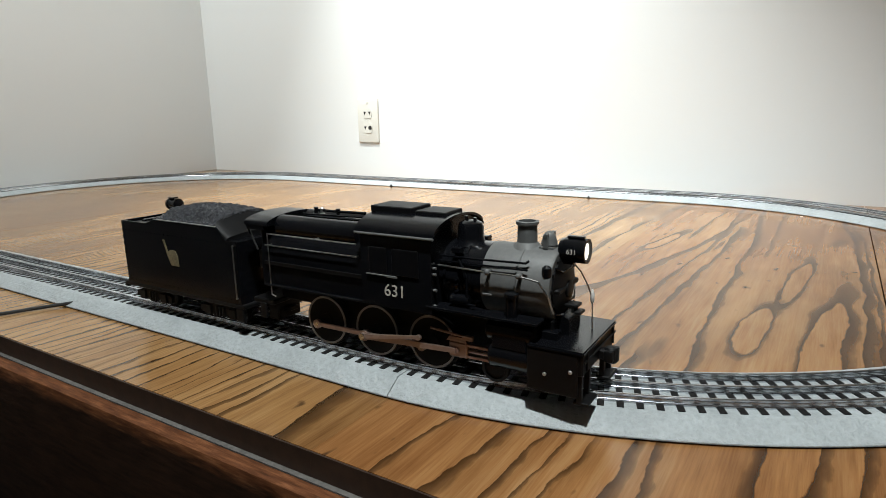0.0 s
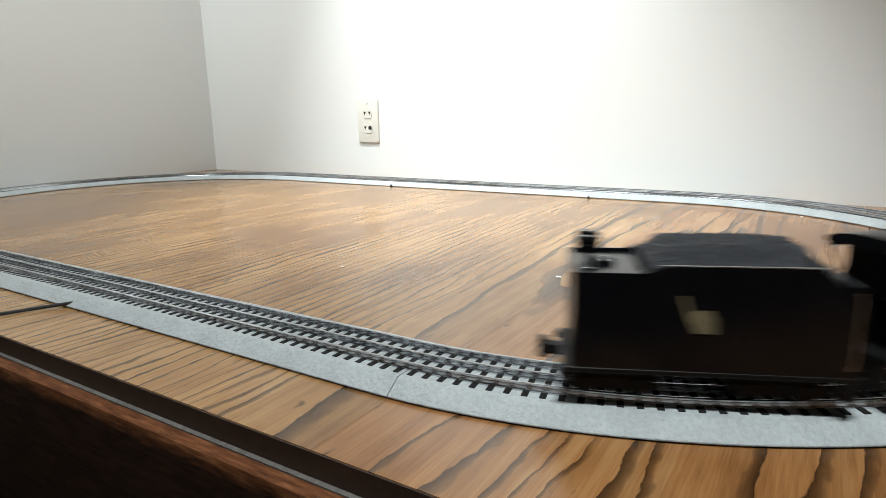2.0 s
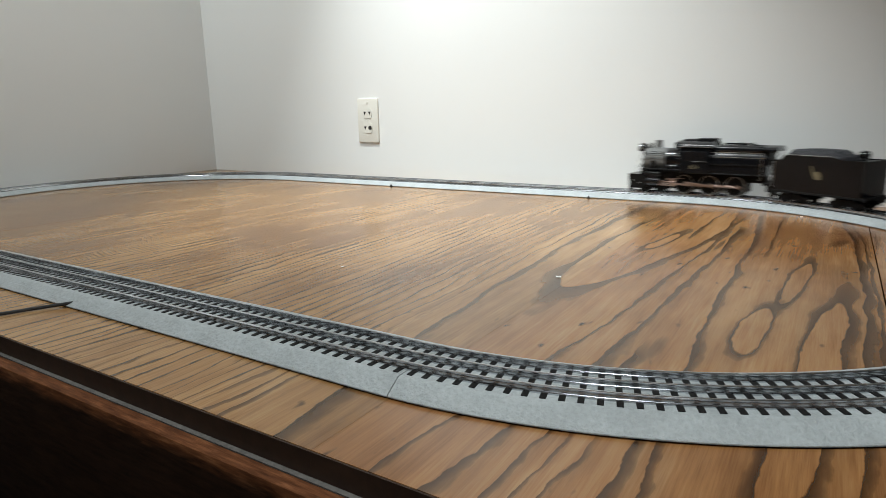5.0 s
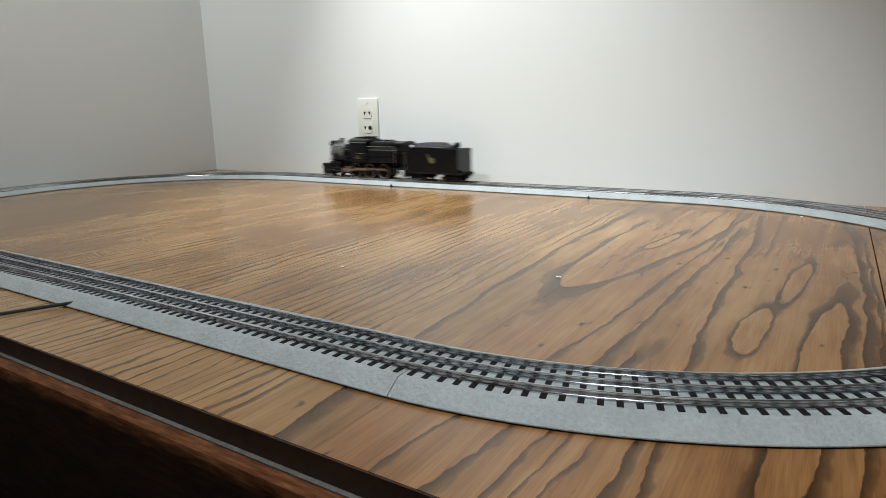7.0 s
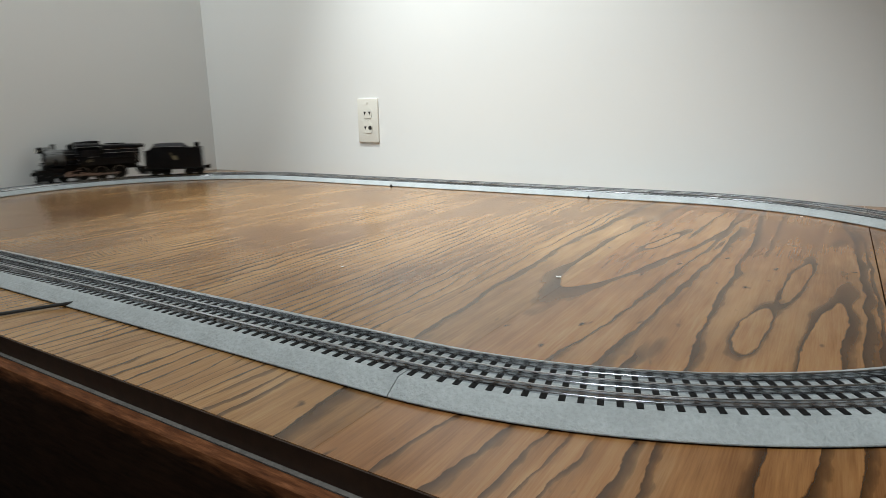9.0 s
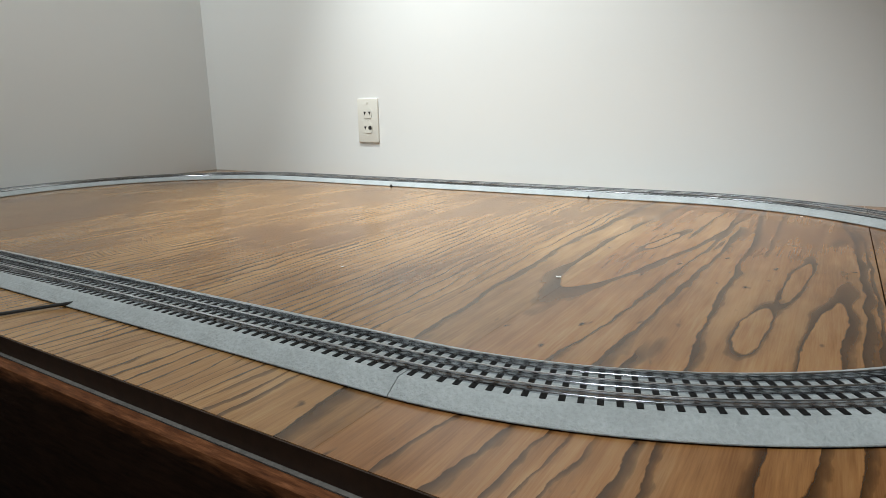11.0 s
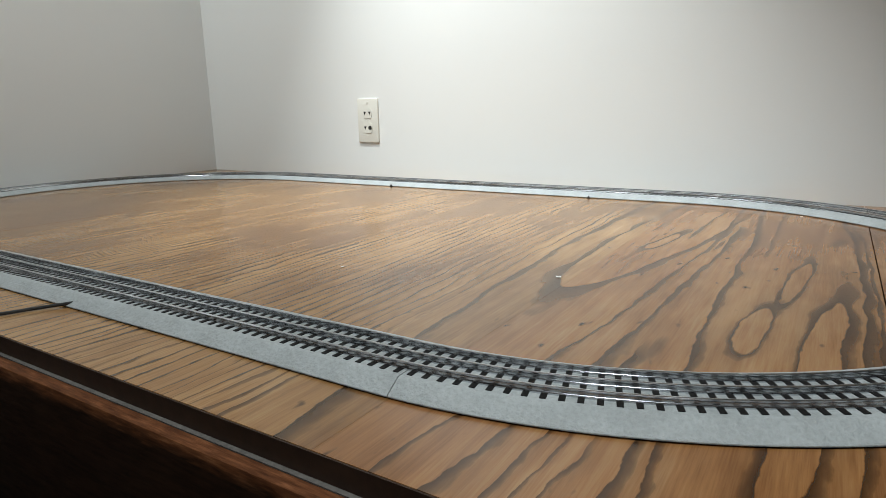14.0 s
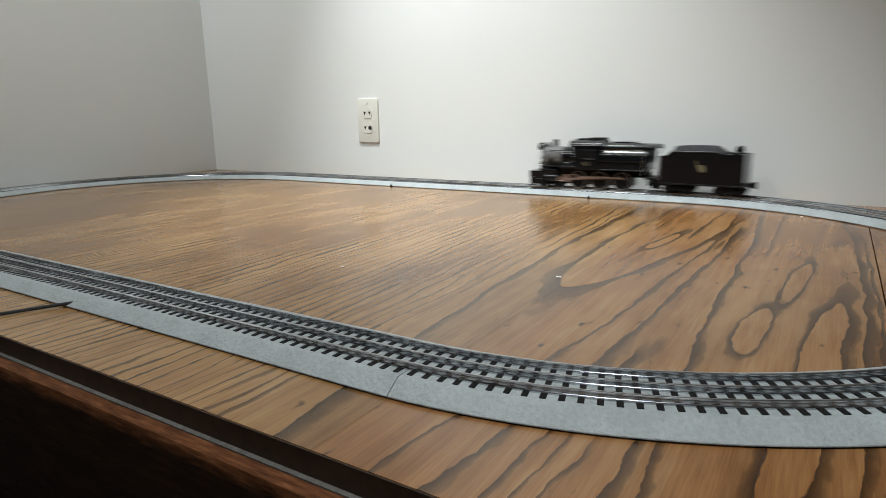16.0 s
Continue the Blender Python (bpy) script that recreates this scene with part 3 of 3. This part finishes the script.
        mm("handrail", bm, WIRE, lo, "bright wire handrail")
        bm = B()
        wire(bm, [(54, s * 24, 71.5), (88, s * 25, 71), (108, s * 25, 71), (120, s * 24.5, 69), (125, s * 22, 60), (126.5, s * 17, 49)], 0.55)
        mm("handrail", bm, WIRE if s < 0 else GRAPHITE, lo)
    turret = mm("turret", box(B(), (-70, -4, 86), (-18, 4, 91), 1), BLACK, lo)
    for x in (-66, -60, -45):
        bm = lathe(B(), ((2.2, 90), (2.2, 91.5), (1.4, 92), (1.3, 95), (1.9, 95.6), (1.2, 96.4)), (x, 0, 0), "Z", 12)
        mm("safety_valve", bm, WIRE if x == -60 else BLACK, turret)
    mm("steam_pipe", rod(B(), (-66, 0, 94), (-20, 0, 94.5), 1.0, seg=8), BLACK, turret)
    mm("whistle_rod", wire(B(), [(-72, -7, 90), (-72, -7, 92), (-15, -7, 93), (-15, -7, 90)], 0.7), BLACK, turret)
    # rear canopy
    bm = B()
    extrude(bm, arch(28.5, 84.5, 86, 92, 14), -112, -88)
    for k in (-1, 1):
        box(bm, (-110, k * 27.6 - 0.7, 81.5), (-92, k * 27.6 + 0.7, 86), 0.3)
    mm("rear_canopy", bm, BLACK, lo, "curved black canopy over the rear deck")
    bm = B()
    box(bm, (-100, -24, 60), (-97, 24, 84), 0.6)
    for s in (-1, 1):
        rod(bm, (-112, s * 26, 84), (-101, s * 27, 66), 0.8, seg=6)
    lathe(bm, ((7, -103), (7, -99)), (0, 0, 62), "X", 18)
    mm("backhead", bm, BLACKER, lo)
    bm = B()
    box(bm, (-112, -26, 24), (-90, 26, 28), 0.8)
    box(bm, (-126, -5, 12), (-96, 5, 16), 0.8)
    for s in (-1, 1):
        box(bm, (-104, s * 26 - 1, 13), (-98, s * 26 + 1, 25), 0.4)
    mm("rear_deck", bm, BLACKER, lo)
    # centre cab
    cab = mm("cab", extrude(B(), arch(30.5, 41, 88, 97.8, 18), -1, 53), BLACK, lo, "black cab straddling the boiler")
    bm = B()
    roof = [(-32, 88), (-32, 89.4)] + [(-32 * math.cos(math.pi * i / 18), 89.4 + 10.4 * math.sin(math.pi * i / 18)) for i in range(1, 18)] + [(32, 89.4), (32, 88)]
    under = [(31.0 * math.cos(math.pi * i / 18), 88 + 10.2 * math.sin(math.pi * i / 18)) for i in range(1, 18)]
    extrude(bm, roof + under, -4, 56)
    mm("cab_roof", bm, BLACK, cab, "arched black cab roof")
    # strips along the eaves; their grey paints in the roof edge's bright reflection
    for s in (-1, 1):
        mm("eave_glint_strip", rod(B(), (-4, s * 32.2, 88.6), (56, s * 32.2, 88.6), 0.8, seg=8), GRAPHITE, cab)
    bm = box(B(), (-6, -12, 98.5), (27, 12, 103), 0.6)
    mm("roof_hatch", bm, BLACKER, cab)
    mm("roof_hatch", box(B(), (29, -11, 98.0), (52, 11, 101.4), 0.6), BLACKER, cab)
    for s in (-1, 1):
        bm = B()
        box(bm, (6, s * 30.9 - 0.5, 63), (20, s * 30.9 + 0.5, 80), 0.3)
        box(bm, (24, s * 30.9 - 0.5, 63), (44, s * 30.9 + 0.5, 80), 0.3)
        win = mm("cab_window", bm, GLASS, cab)
        bm = B()
        wire(bm, [(4, s * 31.5, 62), (22, s * 31.5, 62)], 0.5)
        box(bm, (20, s * 31.4 - 0.6, 61), (28, s * 31.4 + 0.6, 62.4), 0.2)
        mm("arm_rest", bm, GRAPHITE, win)
        lettering("631", 0.0112, Matrix.Translation((0.0253, s * 0.03075, 0.0520)) @ pose(0, 0, 0, 90, 0, 0 if s < 0 else 180), CREAM if s < 0 else GOLD, cab, "road_number", "painted number on the cab side")
        bm = B()
        for z in (46, 56, 66, 70):
            rod(bm, (53, s * 28, z), (55, s * 28, z), 1.0, seg=8)
        tagged(mm("rivets", bm, GRAPHITE, cab), kind="stuff")
    # running boards, air pump, pipes
    for s in (-1, 1):
        bm = B()
        box(bm, (48, s * 25 - 6, 44.5), (122, s * 25 + 6, 46.5), 0.5)
        box(bm, (-95, s * 27 - 2.5, 40), (50, s * 27 + 2.5, 42), 0.5)
        mm("running_board", bm, BLACK, lo)
        bm = B()
        wire(bm, [(54, s * 21, 77), (78, s * 21, 77), (110, s * 19.5, 77.5), (112, s * 19, 79)], 0.7)
        wire(bm, [(54, s * 22, 74), (112, s * 21.5, 74)], 0.6)
        wire(bm, [(74, s * 24, 50), (74, s * 24, 66), (68, s * 23, 76)], 0.9)
        box(bm, (62, s * 18.5 - 3, 79), (68, s * 18.5 + 3, 83), 0.6)
        mm("side_pipes", bm, BLACK, lo)
        bm = B()
        lathe(bm, ((3.4, 46), (3.4, 58), (4.2, 58.5), (4.2, 60.5), (3.0, 61)), (104, s * 25, 0), "Z", 14)
        mm("steam_pipe", bm, BLACK, lo)
        bm = B()
        lathe(bm, ((2.6, 62), (3.4, 63), (3.4, 74), (2.6, 75)), (0, s * 22.5, 51), "X", 14)
        for z in (56, 60, 63):
            rod(bm, (66, s * 21, z), (66, s * 24, z), 1.2, 0.7, 8)
        wire(bm, [(64, s * 24, 49), (80, s * 24.5, 49)], 0.8)
        mm("air_pump", bm, BLACK, lo)
        # cylinders
        bm = B()
        lathe(bm, ((8, 90), (8.8, 91), (8.8, 116), (8, 117), (5, 118)), (0, s * 20.5, 21), "X", 24)
        box(bm, (92, s * 20 - 8, 26), (115, s * 20 + 8, 38), 1)
        lathe(bm, ((5.5, 88), (6.2, 89), (6.2, 118), (4.5, 119.5)), (0, s * 22, 36), "X", 18)
        mm("steam_cylinder", bm, BLACK, lo)
        bm = B()
        box(bm, (70, s * 21 - 1.6, 20.8), (91, s * 21 + 1.6, 22.6), 0.3)
        box(bm, (70, s * 21 - 1.6, 13.6), (91, s * 21 + 1.6, 15.4), 0.3)
        wire(bm, [(46, s * 22, 29), (66, s * 22, 27.4), (76, s * 22, 26.6)], 0.9)
        box(bm, (70, s * 22 - 1.2, 25), (77, s * 22 + 1.2, 28), 0.3)
        mm("crosshead_guide", bm, BRONZE, lo, "bronze crosshead guide bars")
    bm = B()
    box(bm, (-66, -13, 9), (92, 13, 42), 1)
    box(bm, (-92, -13, 27), (-66, 13, 42), 1)
    box(bm, (-112, -12, 6), (-101, 12, 25), 1)
    box(bm, (88, -16, 12), (126, 16, 44), 1)
    mm("frame", bm, BLACKER, lo)
    # saddle, steps and pilot deck
    bm = B()
    extrude(bm, [(-31, 32), (31, 32), (31, 34.4), (-31, 34.4)], 116, 149.5)
    bmesh.ops.bevel(bm, geom=list(bm.edges), offset=0.7, segments=2, affect="EDGES")
    mm("pilot_deck", bm, BLACK, lo, "flat black front deck")
    bm = B()
    extrude(bm, [(121, 34), (133, 34), (133, 44), (129, 46), (121, 46)], -9, 9, "Y")
    for s in (-1, 1):
        box(bm, (120, s * 16 - 4, 34), (130, s * 16 + 4, 39), 0.5)
    mm("steam_chest_step", bm, BLACK, lo)
    bm = B()
    box(bm, (126, -4, 50), (136, 4, 52), 0.4)
    box(bm, (134, -4, 46), (138, 4, 48), 0.4)
    box(bm, (132, -3.6, 46.5), (134, 3.6, 51), 0.3)
    mm("front_step", bm, BLACKER, lo)
    pilot = mm("pilot_beam", box(B(), (145.5, -30, 20), (148.8, 30, 32), 0.8), BLACKER, lo, "black front beam")
    for s in (-1, 1):
        mm("footboard", box(B(), (143, s * 20 - 8, 2.2), (152, s * 20 + 8, 4.2), 0.5), BLACKER, pilot)
        for k in (14, 27):
            mm("footboard_bracket", box(B(), (145, s * k - 1.5, 3), (148, s * k + 1.5, 24), 0.2), BLACKER, pilot)
        mm("side_panel", box(B(), (116, s * 29.6 - 1, 7), (146, s * 29.6 + 1, 32), 0.6), BLACKER, lo)
        mm("grab_bar", rod(B(), (149.4, s * 24, 22), (149.4, s * 24, 32), 0.6, seg=6), BLACKER, pilot)
    mm("uncoupling_bar", rod(B(), (149.4, -29, 28), (149.4, 29, 28), 0.6, seg=6), BLACKER, pilot)
    bm = B()
    for s in (-1, 1):
        for x, z in ((127, 18), (142, 22)):
            bmesh.ops.create_uvsphere(bm, u_segments=8, v_segments=6, radius=1.2, matrix=Matrix.Translation((x, s * 30.6, z)))
    tagged(mm("screw_heads", bm, WIRE, lo), kind="stuff")
    bm = B()
    box(bm, (147, -3, 21), (154, 3, 27), 0.8)
    lathe(bm, ((3.2, 19.5), (4.0, 20.5), (4.0, 27.5), (3.2, 28.5)), (155.5, 0.5, 0), "Z", 18)
    box(bm, (152, -5, 20.5), (158, -2, 27.5), 1.2, 2)
    rod(bm, (157.5, 3.4, 20), (157.5, 3.4, 28), 1.8, seg=12)
    mm("coupler", bm, BLACKER, lo, "black knuckle coupler")
    # pilot truck
    bm = B()
    for x in (90, 120):
        for s in (-1, 1):
            lathe(bm, ((9.2, s * 15.5), (9.2, s * 18.5), (7, s * 18.9), (6.5, s * 18)), (x, 0, 9.2), "Y", 22)
        rod(bm, (x, -16, 9.2), (x, 16, 9.2), 1.6, seg=8)
    box(bm, (86, -4, 10), (124, 4, 13), 0.6)
    mm("pilot_truck", bm, BLACKER, lo)
    return lo


def running_gear(lo):
    """Wheels and rods that turn; returns them by kind."""
    gear = []
    for s in (-1, 1):
        for x in (REAR, MID, FRONT):
            gear.append(("wheel", s, x, driver(s, lo, x, x == MID)))
        bm = B()
        box(bm, (REAR, -0.9, -1.7), (FRONT, 0.9, 1.7), 0.4)
        for x in (REAR, MID, FRONT):
            lathe(bm, ((3.3, -1.2), (3.3, 1.2)), (x, 0, 0), "Y", 16)
        gear.append(("side_rod", s, 0, mm("side_rod", bm, BRONZE, lo, "bronze coupling rod")))
        bm = B()
        extrude(bm, [(0, -2.4), (72, -1.5), (72, 1.5), (0, 2.4)], -0.9, 0.9, "Y")
        lathe(bm, ((3.8, -1.2), (3.8, 1.2)), (0, 0, 0), "Y", 16)
        gear.append(("main_rod", s, 0, mm("main_rod", bm, BRONZE, lo, "bronze main rod")))
        bm = B()
        extrude(bm, [(0, -1.5), (LINK, -1.1), (LINK, 1.1), (0, 1.5)], -0.7, 0.7, "Y")
        lathe(bm, ((2.6, -1.0), (2.6, 1.0)), (0, 0, 0), "Y", 14)
        lathe(bm, ((1.9, -1.2), (1.9, 1.2)), (LINK, 0, 0), "Y", 12)
        gear.append(("eccentric_rod", s, 0, mm("eccentric_rod", bm, BRONZE, lo, "thin bronze eccentric rod")))
        bm = B()
        box(bm, (-6, -2.2, -5), (7, 2.2, 5), 0.8)
        extrude(bm, [(-8, 5), (7, 5), (4, 8), (-6, 8)], -1.5, 1.5, "Y")
        rod(bm, (5, 0, 0), (34, 0, 0), 1.2, seg=8)
        rod(bm, (0, s * 2, 0), (0, s * 3.2, 0), 1.6, seg=8)
        gear.append(("crosshead", s, 0, mm("crosshead", bm, BRONZE, lo, "bronze sliding crosshead")))
    return gear


def tender():
    te = empty("coal_tender", "black toy coal tender with heaped coal and small emblem", "tender")
    # body
    bm = B()
    side = [(-70, 21), (79, 21), (79, 70.5), (67, 70.5), (57, 80), (-22, 80), (-34, 76), (-70, 76)]
    extrude(bm, [(-70, 21), (79, 21), (79, 70), (66, 70), (62, 74), (-70, 74)], -31, 31, "Y")
    tank = mm("tank", bm, BLACK, te, "black riveted water tank", smooth=False)
    for s in (-1, 1):
        bm = B()
        extrude(bm, side, s * 31.2 - 0.6, s * 31.2 + 0.6, "Y")
        mm("side_sheet", bm, BLACK, tank, smooth=False)
        bm = B()
        rod(bm, (-22, s * 31.4, 80.2), (57, s * 31.4, 80.2), 0.6, seg=6)
        wire(bm, [(75.5, s * 32.6, 67), (76, s * 33, 65), (76, s * 33, 28), (75.5, s * 32.4, 26)], 0.6)
        for z in (67, 26):
            rod(bm, (75.5, s * 31, z), (75.5, s * 33.3, z), 0.8, seg=6)
        mm("grab_iron", bm, WIRE, tank, "bright wire grab iron")
        bm = B()
        for x in range(-65, 74, 6):
            for z in (24, 68):
                box(bm, (x - 0.5, s * 31.9 - 0.25, z - 0.5), (x + 0.5, s * 31.9 + 0.25, z + 0.5))
        tagged(mm("rivet_row", bm, BLACK, tank), kind="stuff")
        bm = B()
        extrude(bm, [(-12.5, 64), (-10, 64), (-6.5, 54), (-4, 56), (3, 56), (6, 51), (6.5, 43), (-4, 43), (-7.5, 50)], s * 32.0 - 0.2, s * 32.0 + 0.2, "Y")
        if s > 0:
            bmesh.ops.scale(bm, vec=(-1, 1, 1), verts=bm.verts)
        mm("emblem", bm, GOLD, tank, "worn gold emblem", smooth=False)
    bm = B()
    box(bm, (-70, -31, 73.8), (-67.5, 31, 76), 0.3)
    lathe(bm, ((6, 74), (6, 76.5), (5, 77.5), (0.5, 78)), (-50, 0, 0), "Z", 20)
    box(bm, (-62, -18, 74), (-57, 18, 75.2), 0.2)
    mm("rear_deck", bm, BLACK, tank)
    # coal load
    rng = np.random.default_rng(5)
    bm = B()
    nx, ny = 76, 48
    grid = []
    for i in range(nx + 1):
        row = []
        for j in range(ny + 1):
            u, v = i / nx, j / ny * 2 - 1
            x, y = -29 + u * 83, v * 30.0
            dome = min(1.0, (1 - abs(v)) / 0.42) * min(1.0, 0.1 + u / 0.14) * (0.86 + 0.14 * math.sin(math.pi * u)) * (1 - 0.1 * v * v)
            z = 78 + 11.0 * dome + (rng.random() - 0.5) * 2.6
            row.append(bm.verts.new((x + (rng.random() - 0.5) * 1.4, y + (rng.random() - 0.5) * 1.4 * (abs(v) < 0.98), z)))
        grid.append(row)
    for a, b in zip(grid, grid[1:]):
        for j in range(ny):
            bm.faces.new((a[j], b[j], b[j + 1], a[j + 1]))
    rim = [grid[0][j] for j in range(ny + 1)] + [grid[i][ny] for i in range(1, nx + 1)] + [grid[nx][j] for j in range(ny - 1, -1, -1)] + [grid[i][0] for i in range(nx - 1, 0, -1)]
    low = [bm.verts.new((v.co.x, v.co.y, 73.5)) for v in rim]
    for i in range(len(rim)):
        k = (i + 1) % len(rim)
        bm.faces.new((rim[i], rim[k], low[k], low[i]))
    mm("coal_load", bm, COAL, te, "heap of loose black coal", smooth=False)
    # front bulkhead
    bm = B()
    box(bm, (76.7, -31.5, 21), (79.2, 31.5, 70.2), 0.3)
    front = mm("front_bulkhead", bm, BLACK, te)
    # sheet that slopes from the coal down to the front
    bm = B()
    hull = [arch(half, 70, low, high, 12) for half, low, high in ((30.5, 79, 88), (30.5, 71, 74))]
    rear_ring, front_ring = ([bm.verts.new((x, u, v)) for u, v in ring] for x, ring in zip((53, 67), hull))
    for i in range(len(rear_ring)):
        k = (i + 1) % len(rear_ring)
        bm.faces.new((rear_ring[i], rear_ring[k], front_ring[k], front_ring[i]))
    bm.faces.new(rear_ring)
    bm.faces.new(front_ring[::-1])
    mm("slope_sheet", bm, BLACKER, te, "black sheet sloping down before the coal")
    bm = B()
    box(bm, (78.5, -11, 46), (83, 11, 61), 1.5, 2)
    mm("coal_door", bm, COAL, front)
    # backup lamp
    bm = B()
    rod(bm, (-39, 0, 75), (-39, 0, 84), 2.2, seg=8)
    lathe(bm, ((5.4, -46), (5.6, -44), (4.9, -43), (4.9, -36), (5.4, -35), (5.4, -33.5), (4, -33)), (0, 0, 86), "X", 18)
    box(bm, (-45, -3, 91.2), (-37, 3, 92.6), 0.4)
    lamp = mm("backup_lamp", bm, BLACK, te, "small black backup lamp on a post")
    lamp.location = (-0.019, 0.014, -0.0015)
    mm("lamp_lens", lathe(B(), ((4.5, -46.2), (2, -47)), (0, 0, 86), "X", 14), GLASS, lamp)
    # frame, steps, coupler
    bm = B()
    box(bm, (-75, -32, 17.5), (82, 32, 21), 0.6)
    box(bm, (-60, -8, 15), (70, 8, 18), 0.6)
    for s in (-1, 1):
        box(bm, (72, s * 30 - 2, 7), (80, s * 30 + 2, 18), 0.4)
        box(bm, (-77, s * 30 - 2, 15.5), (-72, s * 30 + 2, 19), 0.4)
    mm("underframe", bm, BLACKER, te)
    bm = B()
    box(bm, (-82, -3.5, 16), (-74, 3.5, 23), 0.8)
    box(bm, (-88, -5, 14), (-81, 6, 26), 1.5, 2)
    mm("coupler", bm, BLACKER, te)
    bm = B()
    rod(bm, (68, 0, 14), (97, 0, 14), 2.2, seg=8)
    lathe(bm, ((4.5, 80), (4.5, 86)), (0, -6, 21), "X", 14)
    mm("drawbar", bm, BLACKER, te)
    for x in (-45, 45):
        bm = B()
        for s in (-1, 1):
            extrude(bm, [(x - 25, 6), (x + 25, 6), (x + 25, 11), (x + 13, 15), (x - 13, 15), (x - 25, 11)], s * 24 - 1.5, s * 24 + 1.5, "Y")
            for k in (-15, 15):
                box(bm, (x + k - 4, s * 25.5 - 1.5, 4.5), (x + k + 4, s * 25.5 + 1.5, 13), 0.6)
            for k in (-4, 0, 4):
                rod(bm, (x + k, s * 25.4, 5), (x + k, s * 25.4, 13), 1.6, seg=8)
        box(bm, (x - 7, -24, 8), (x + 7, 24, 13), 0.8)
        truck = mm("truck", bm, BLACKER, te, "black truck side frames")
        for k in (-15, 15):
            bm = B()
            for s in (-1, 1):
                lathe(bm, ((9.3, s * 15.4), (9.3, s * 18.6), (7.4, s * 19.0), (7.0, s * 18.2)), (x + k, 0, 9.3), "Y", 20)
                lathe(bm, ((10.3, s * 14.6), (10.3, s * 15.5)), (x + k, 0, 9.3), "Y", 20)
            rod(bm, (x + k, -16, 9.3), (x + k, 16, 9.3), 1.5, seg=8)
            mm("wheelset", bm, BLACKER, truck)
    return te


room()
table()
outlet()
loco = locomotive()
gear = running_gear(loco)
coal_tender = tender()
clutter()
tracks()

# ---- way of the train: seconds, metres run past the end of the front straight ----
RUN = ((0.0, -0.010), (0.3, -0.008), (0.5, 0.007), (0.75, 0.045), (1.0, 0.098), (1.5, 0.231), (2.0, 0.385), (2.5, 0.535), (4.0, 1.033), (4.2, 1.103), (6.3, 1.872),
       (6.5, 1.955), (7.0, 2.190), (7.5, 2.426), (8.0, 2.647), (8.5, 2.843), (9.0, 3.030), (11.5, 4.118), (11.8, 4.290), (12.0, 4.397),
       (12.2, 4.518), (12.5, 4.699), (13.0, 5.022), (13.5, 5.321), (15.0, 6.072), (15.5, 6.279), (16.0, 6.498))


def run_at(t):
    """Smooth, monotone distance at t (cubic with limited slopes)."""
    ts, ss = [a for a, _ in RUN], [b for _, b in RUN]
    k = max(0, min(len(ts) - 2, sum(1 for a in ts if a <= t) - 1))
    slope = [(ss[i + 1] - ss[i]) / (ts[i + 1] - ts[i]) for i in range(len(ts) - 1)]

    def tangent(i):
        if i == 0 or i == len(ts) - 1:
            return slope[0] if i == 0 else slope[-1]
        a, b = slope[i - 1], slope[i]
        wa, wb = ts[i] - ts[i - 1], ts[i + 1] - ts[i]
        return 0.0 if a * b <= 0 else (a * wb + b * wa) / (wa + wb)
    h = ts[k + 1] - ts[k]
    u = (t - ts[k]) / h
    return ((2 * u ** 3 - 3 * u ** 2 + 1) * ss[k] + (u ** 3 - 2 * u ** 2 + u) * h * tangent(k)
            + (-2 * u ** 3 + 3 * u ** 2) * ss[k + 1] + (u ** 3 - u ** 2) * h * tangent(k + 1))


def motions():
    steps = [(k / FPS, run_at(k / FPS)) for k in range(int(16.0 * FPS) + 1)]
    walk(loco, [(t, riding(s, 0.045)) for t, s in steps])
    walk(coal_tender, [(t, riding(s - 0.199, 0.045)) for t, s in steps])
    crank = CRANK * MM
    for kind, side, x, ob in gear:
        rows = []
        for t, s in steps:
            # the pin stands low at the back at the start; the far side runs a quarter turn behind
            a = (s - RUN[0][1]) / (WHEEL_R * MM) + radians(155 if side < 0 else 65)
            px, pz = crank * math.cos(a), -crank * math.sin(a)
            if kind == "wheel":
                rows.append((t, pose(x * MM, side * 17.0 * MM, WHEEL_R * MM, 0, math.degrees(a), 0)))
            elif kind == "side_rod":
                rows.append((t, pose(px, side * 22.2 * MM, WHEEL_R * MM + pz)))
            elif kind == "main_rod":
                tilt = math.asin(-pz / 0.072)
                rows.append((t, pose(px, side * 24.6 * MM, WHEEL_R * MM + pz, 0, -math.degrees(tilt), 0)))
            elif kind == "eccentric_rod":
                rise = LINK_Z * MM - WHEEL_R * MM - pz
                rows.append((t, pose(px, side * 26.6 * MM, WHEEL_R * MM + pz, 0, -math.degrees(math.asin(rise / (LINK * MM))), 0)))
            else:
                rows.append((t, pose(px + math.sqrt(0.072 ** 2 - pz ** 2), side * 21.0 * MM, WHEEL_R * MM)))
        walk(ob, rows)


motions()
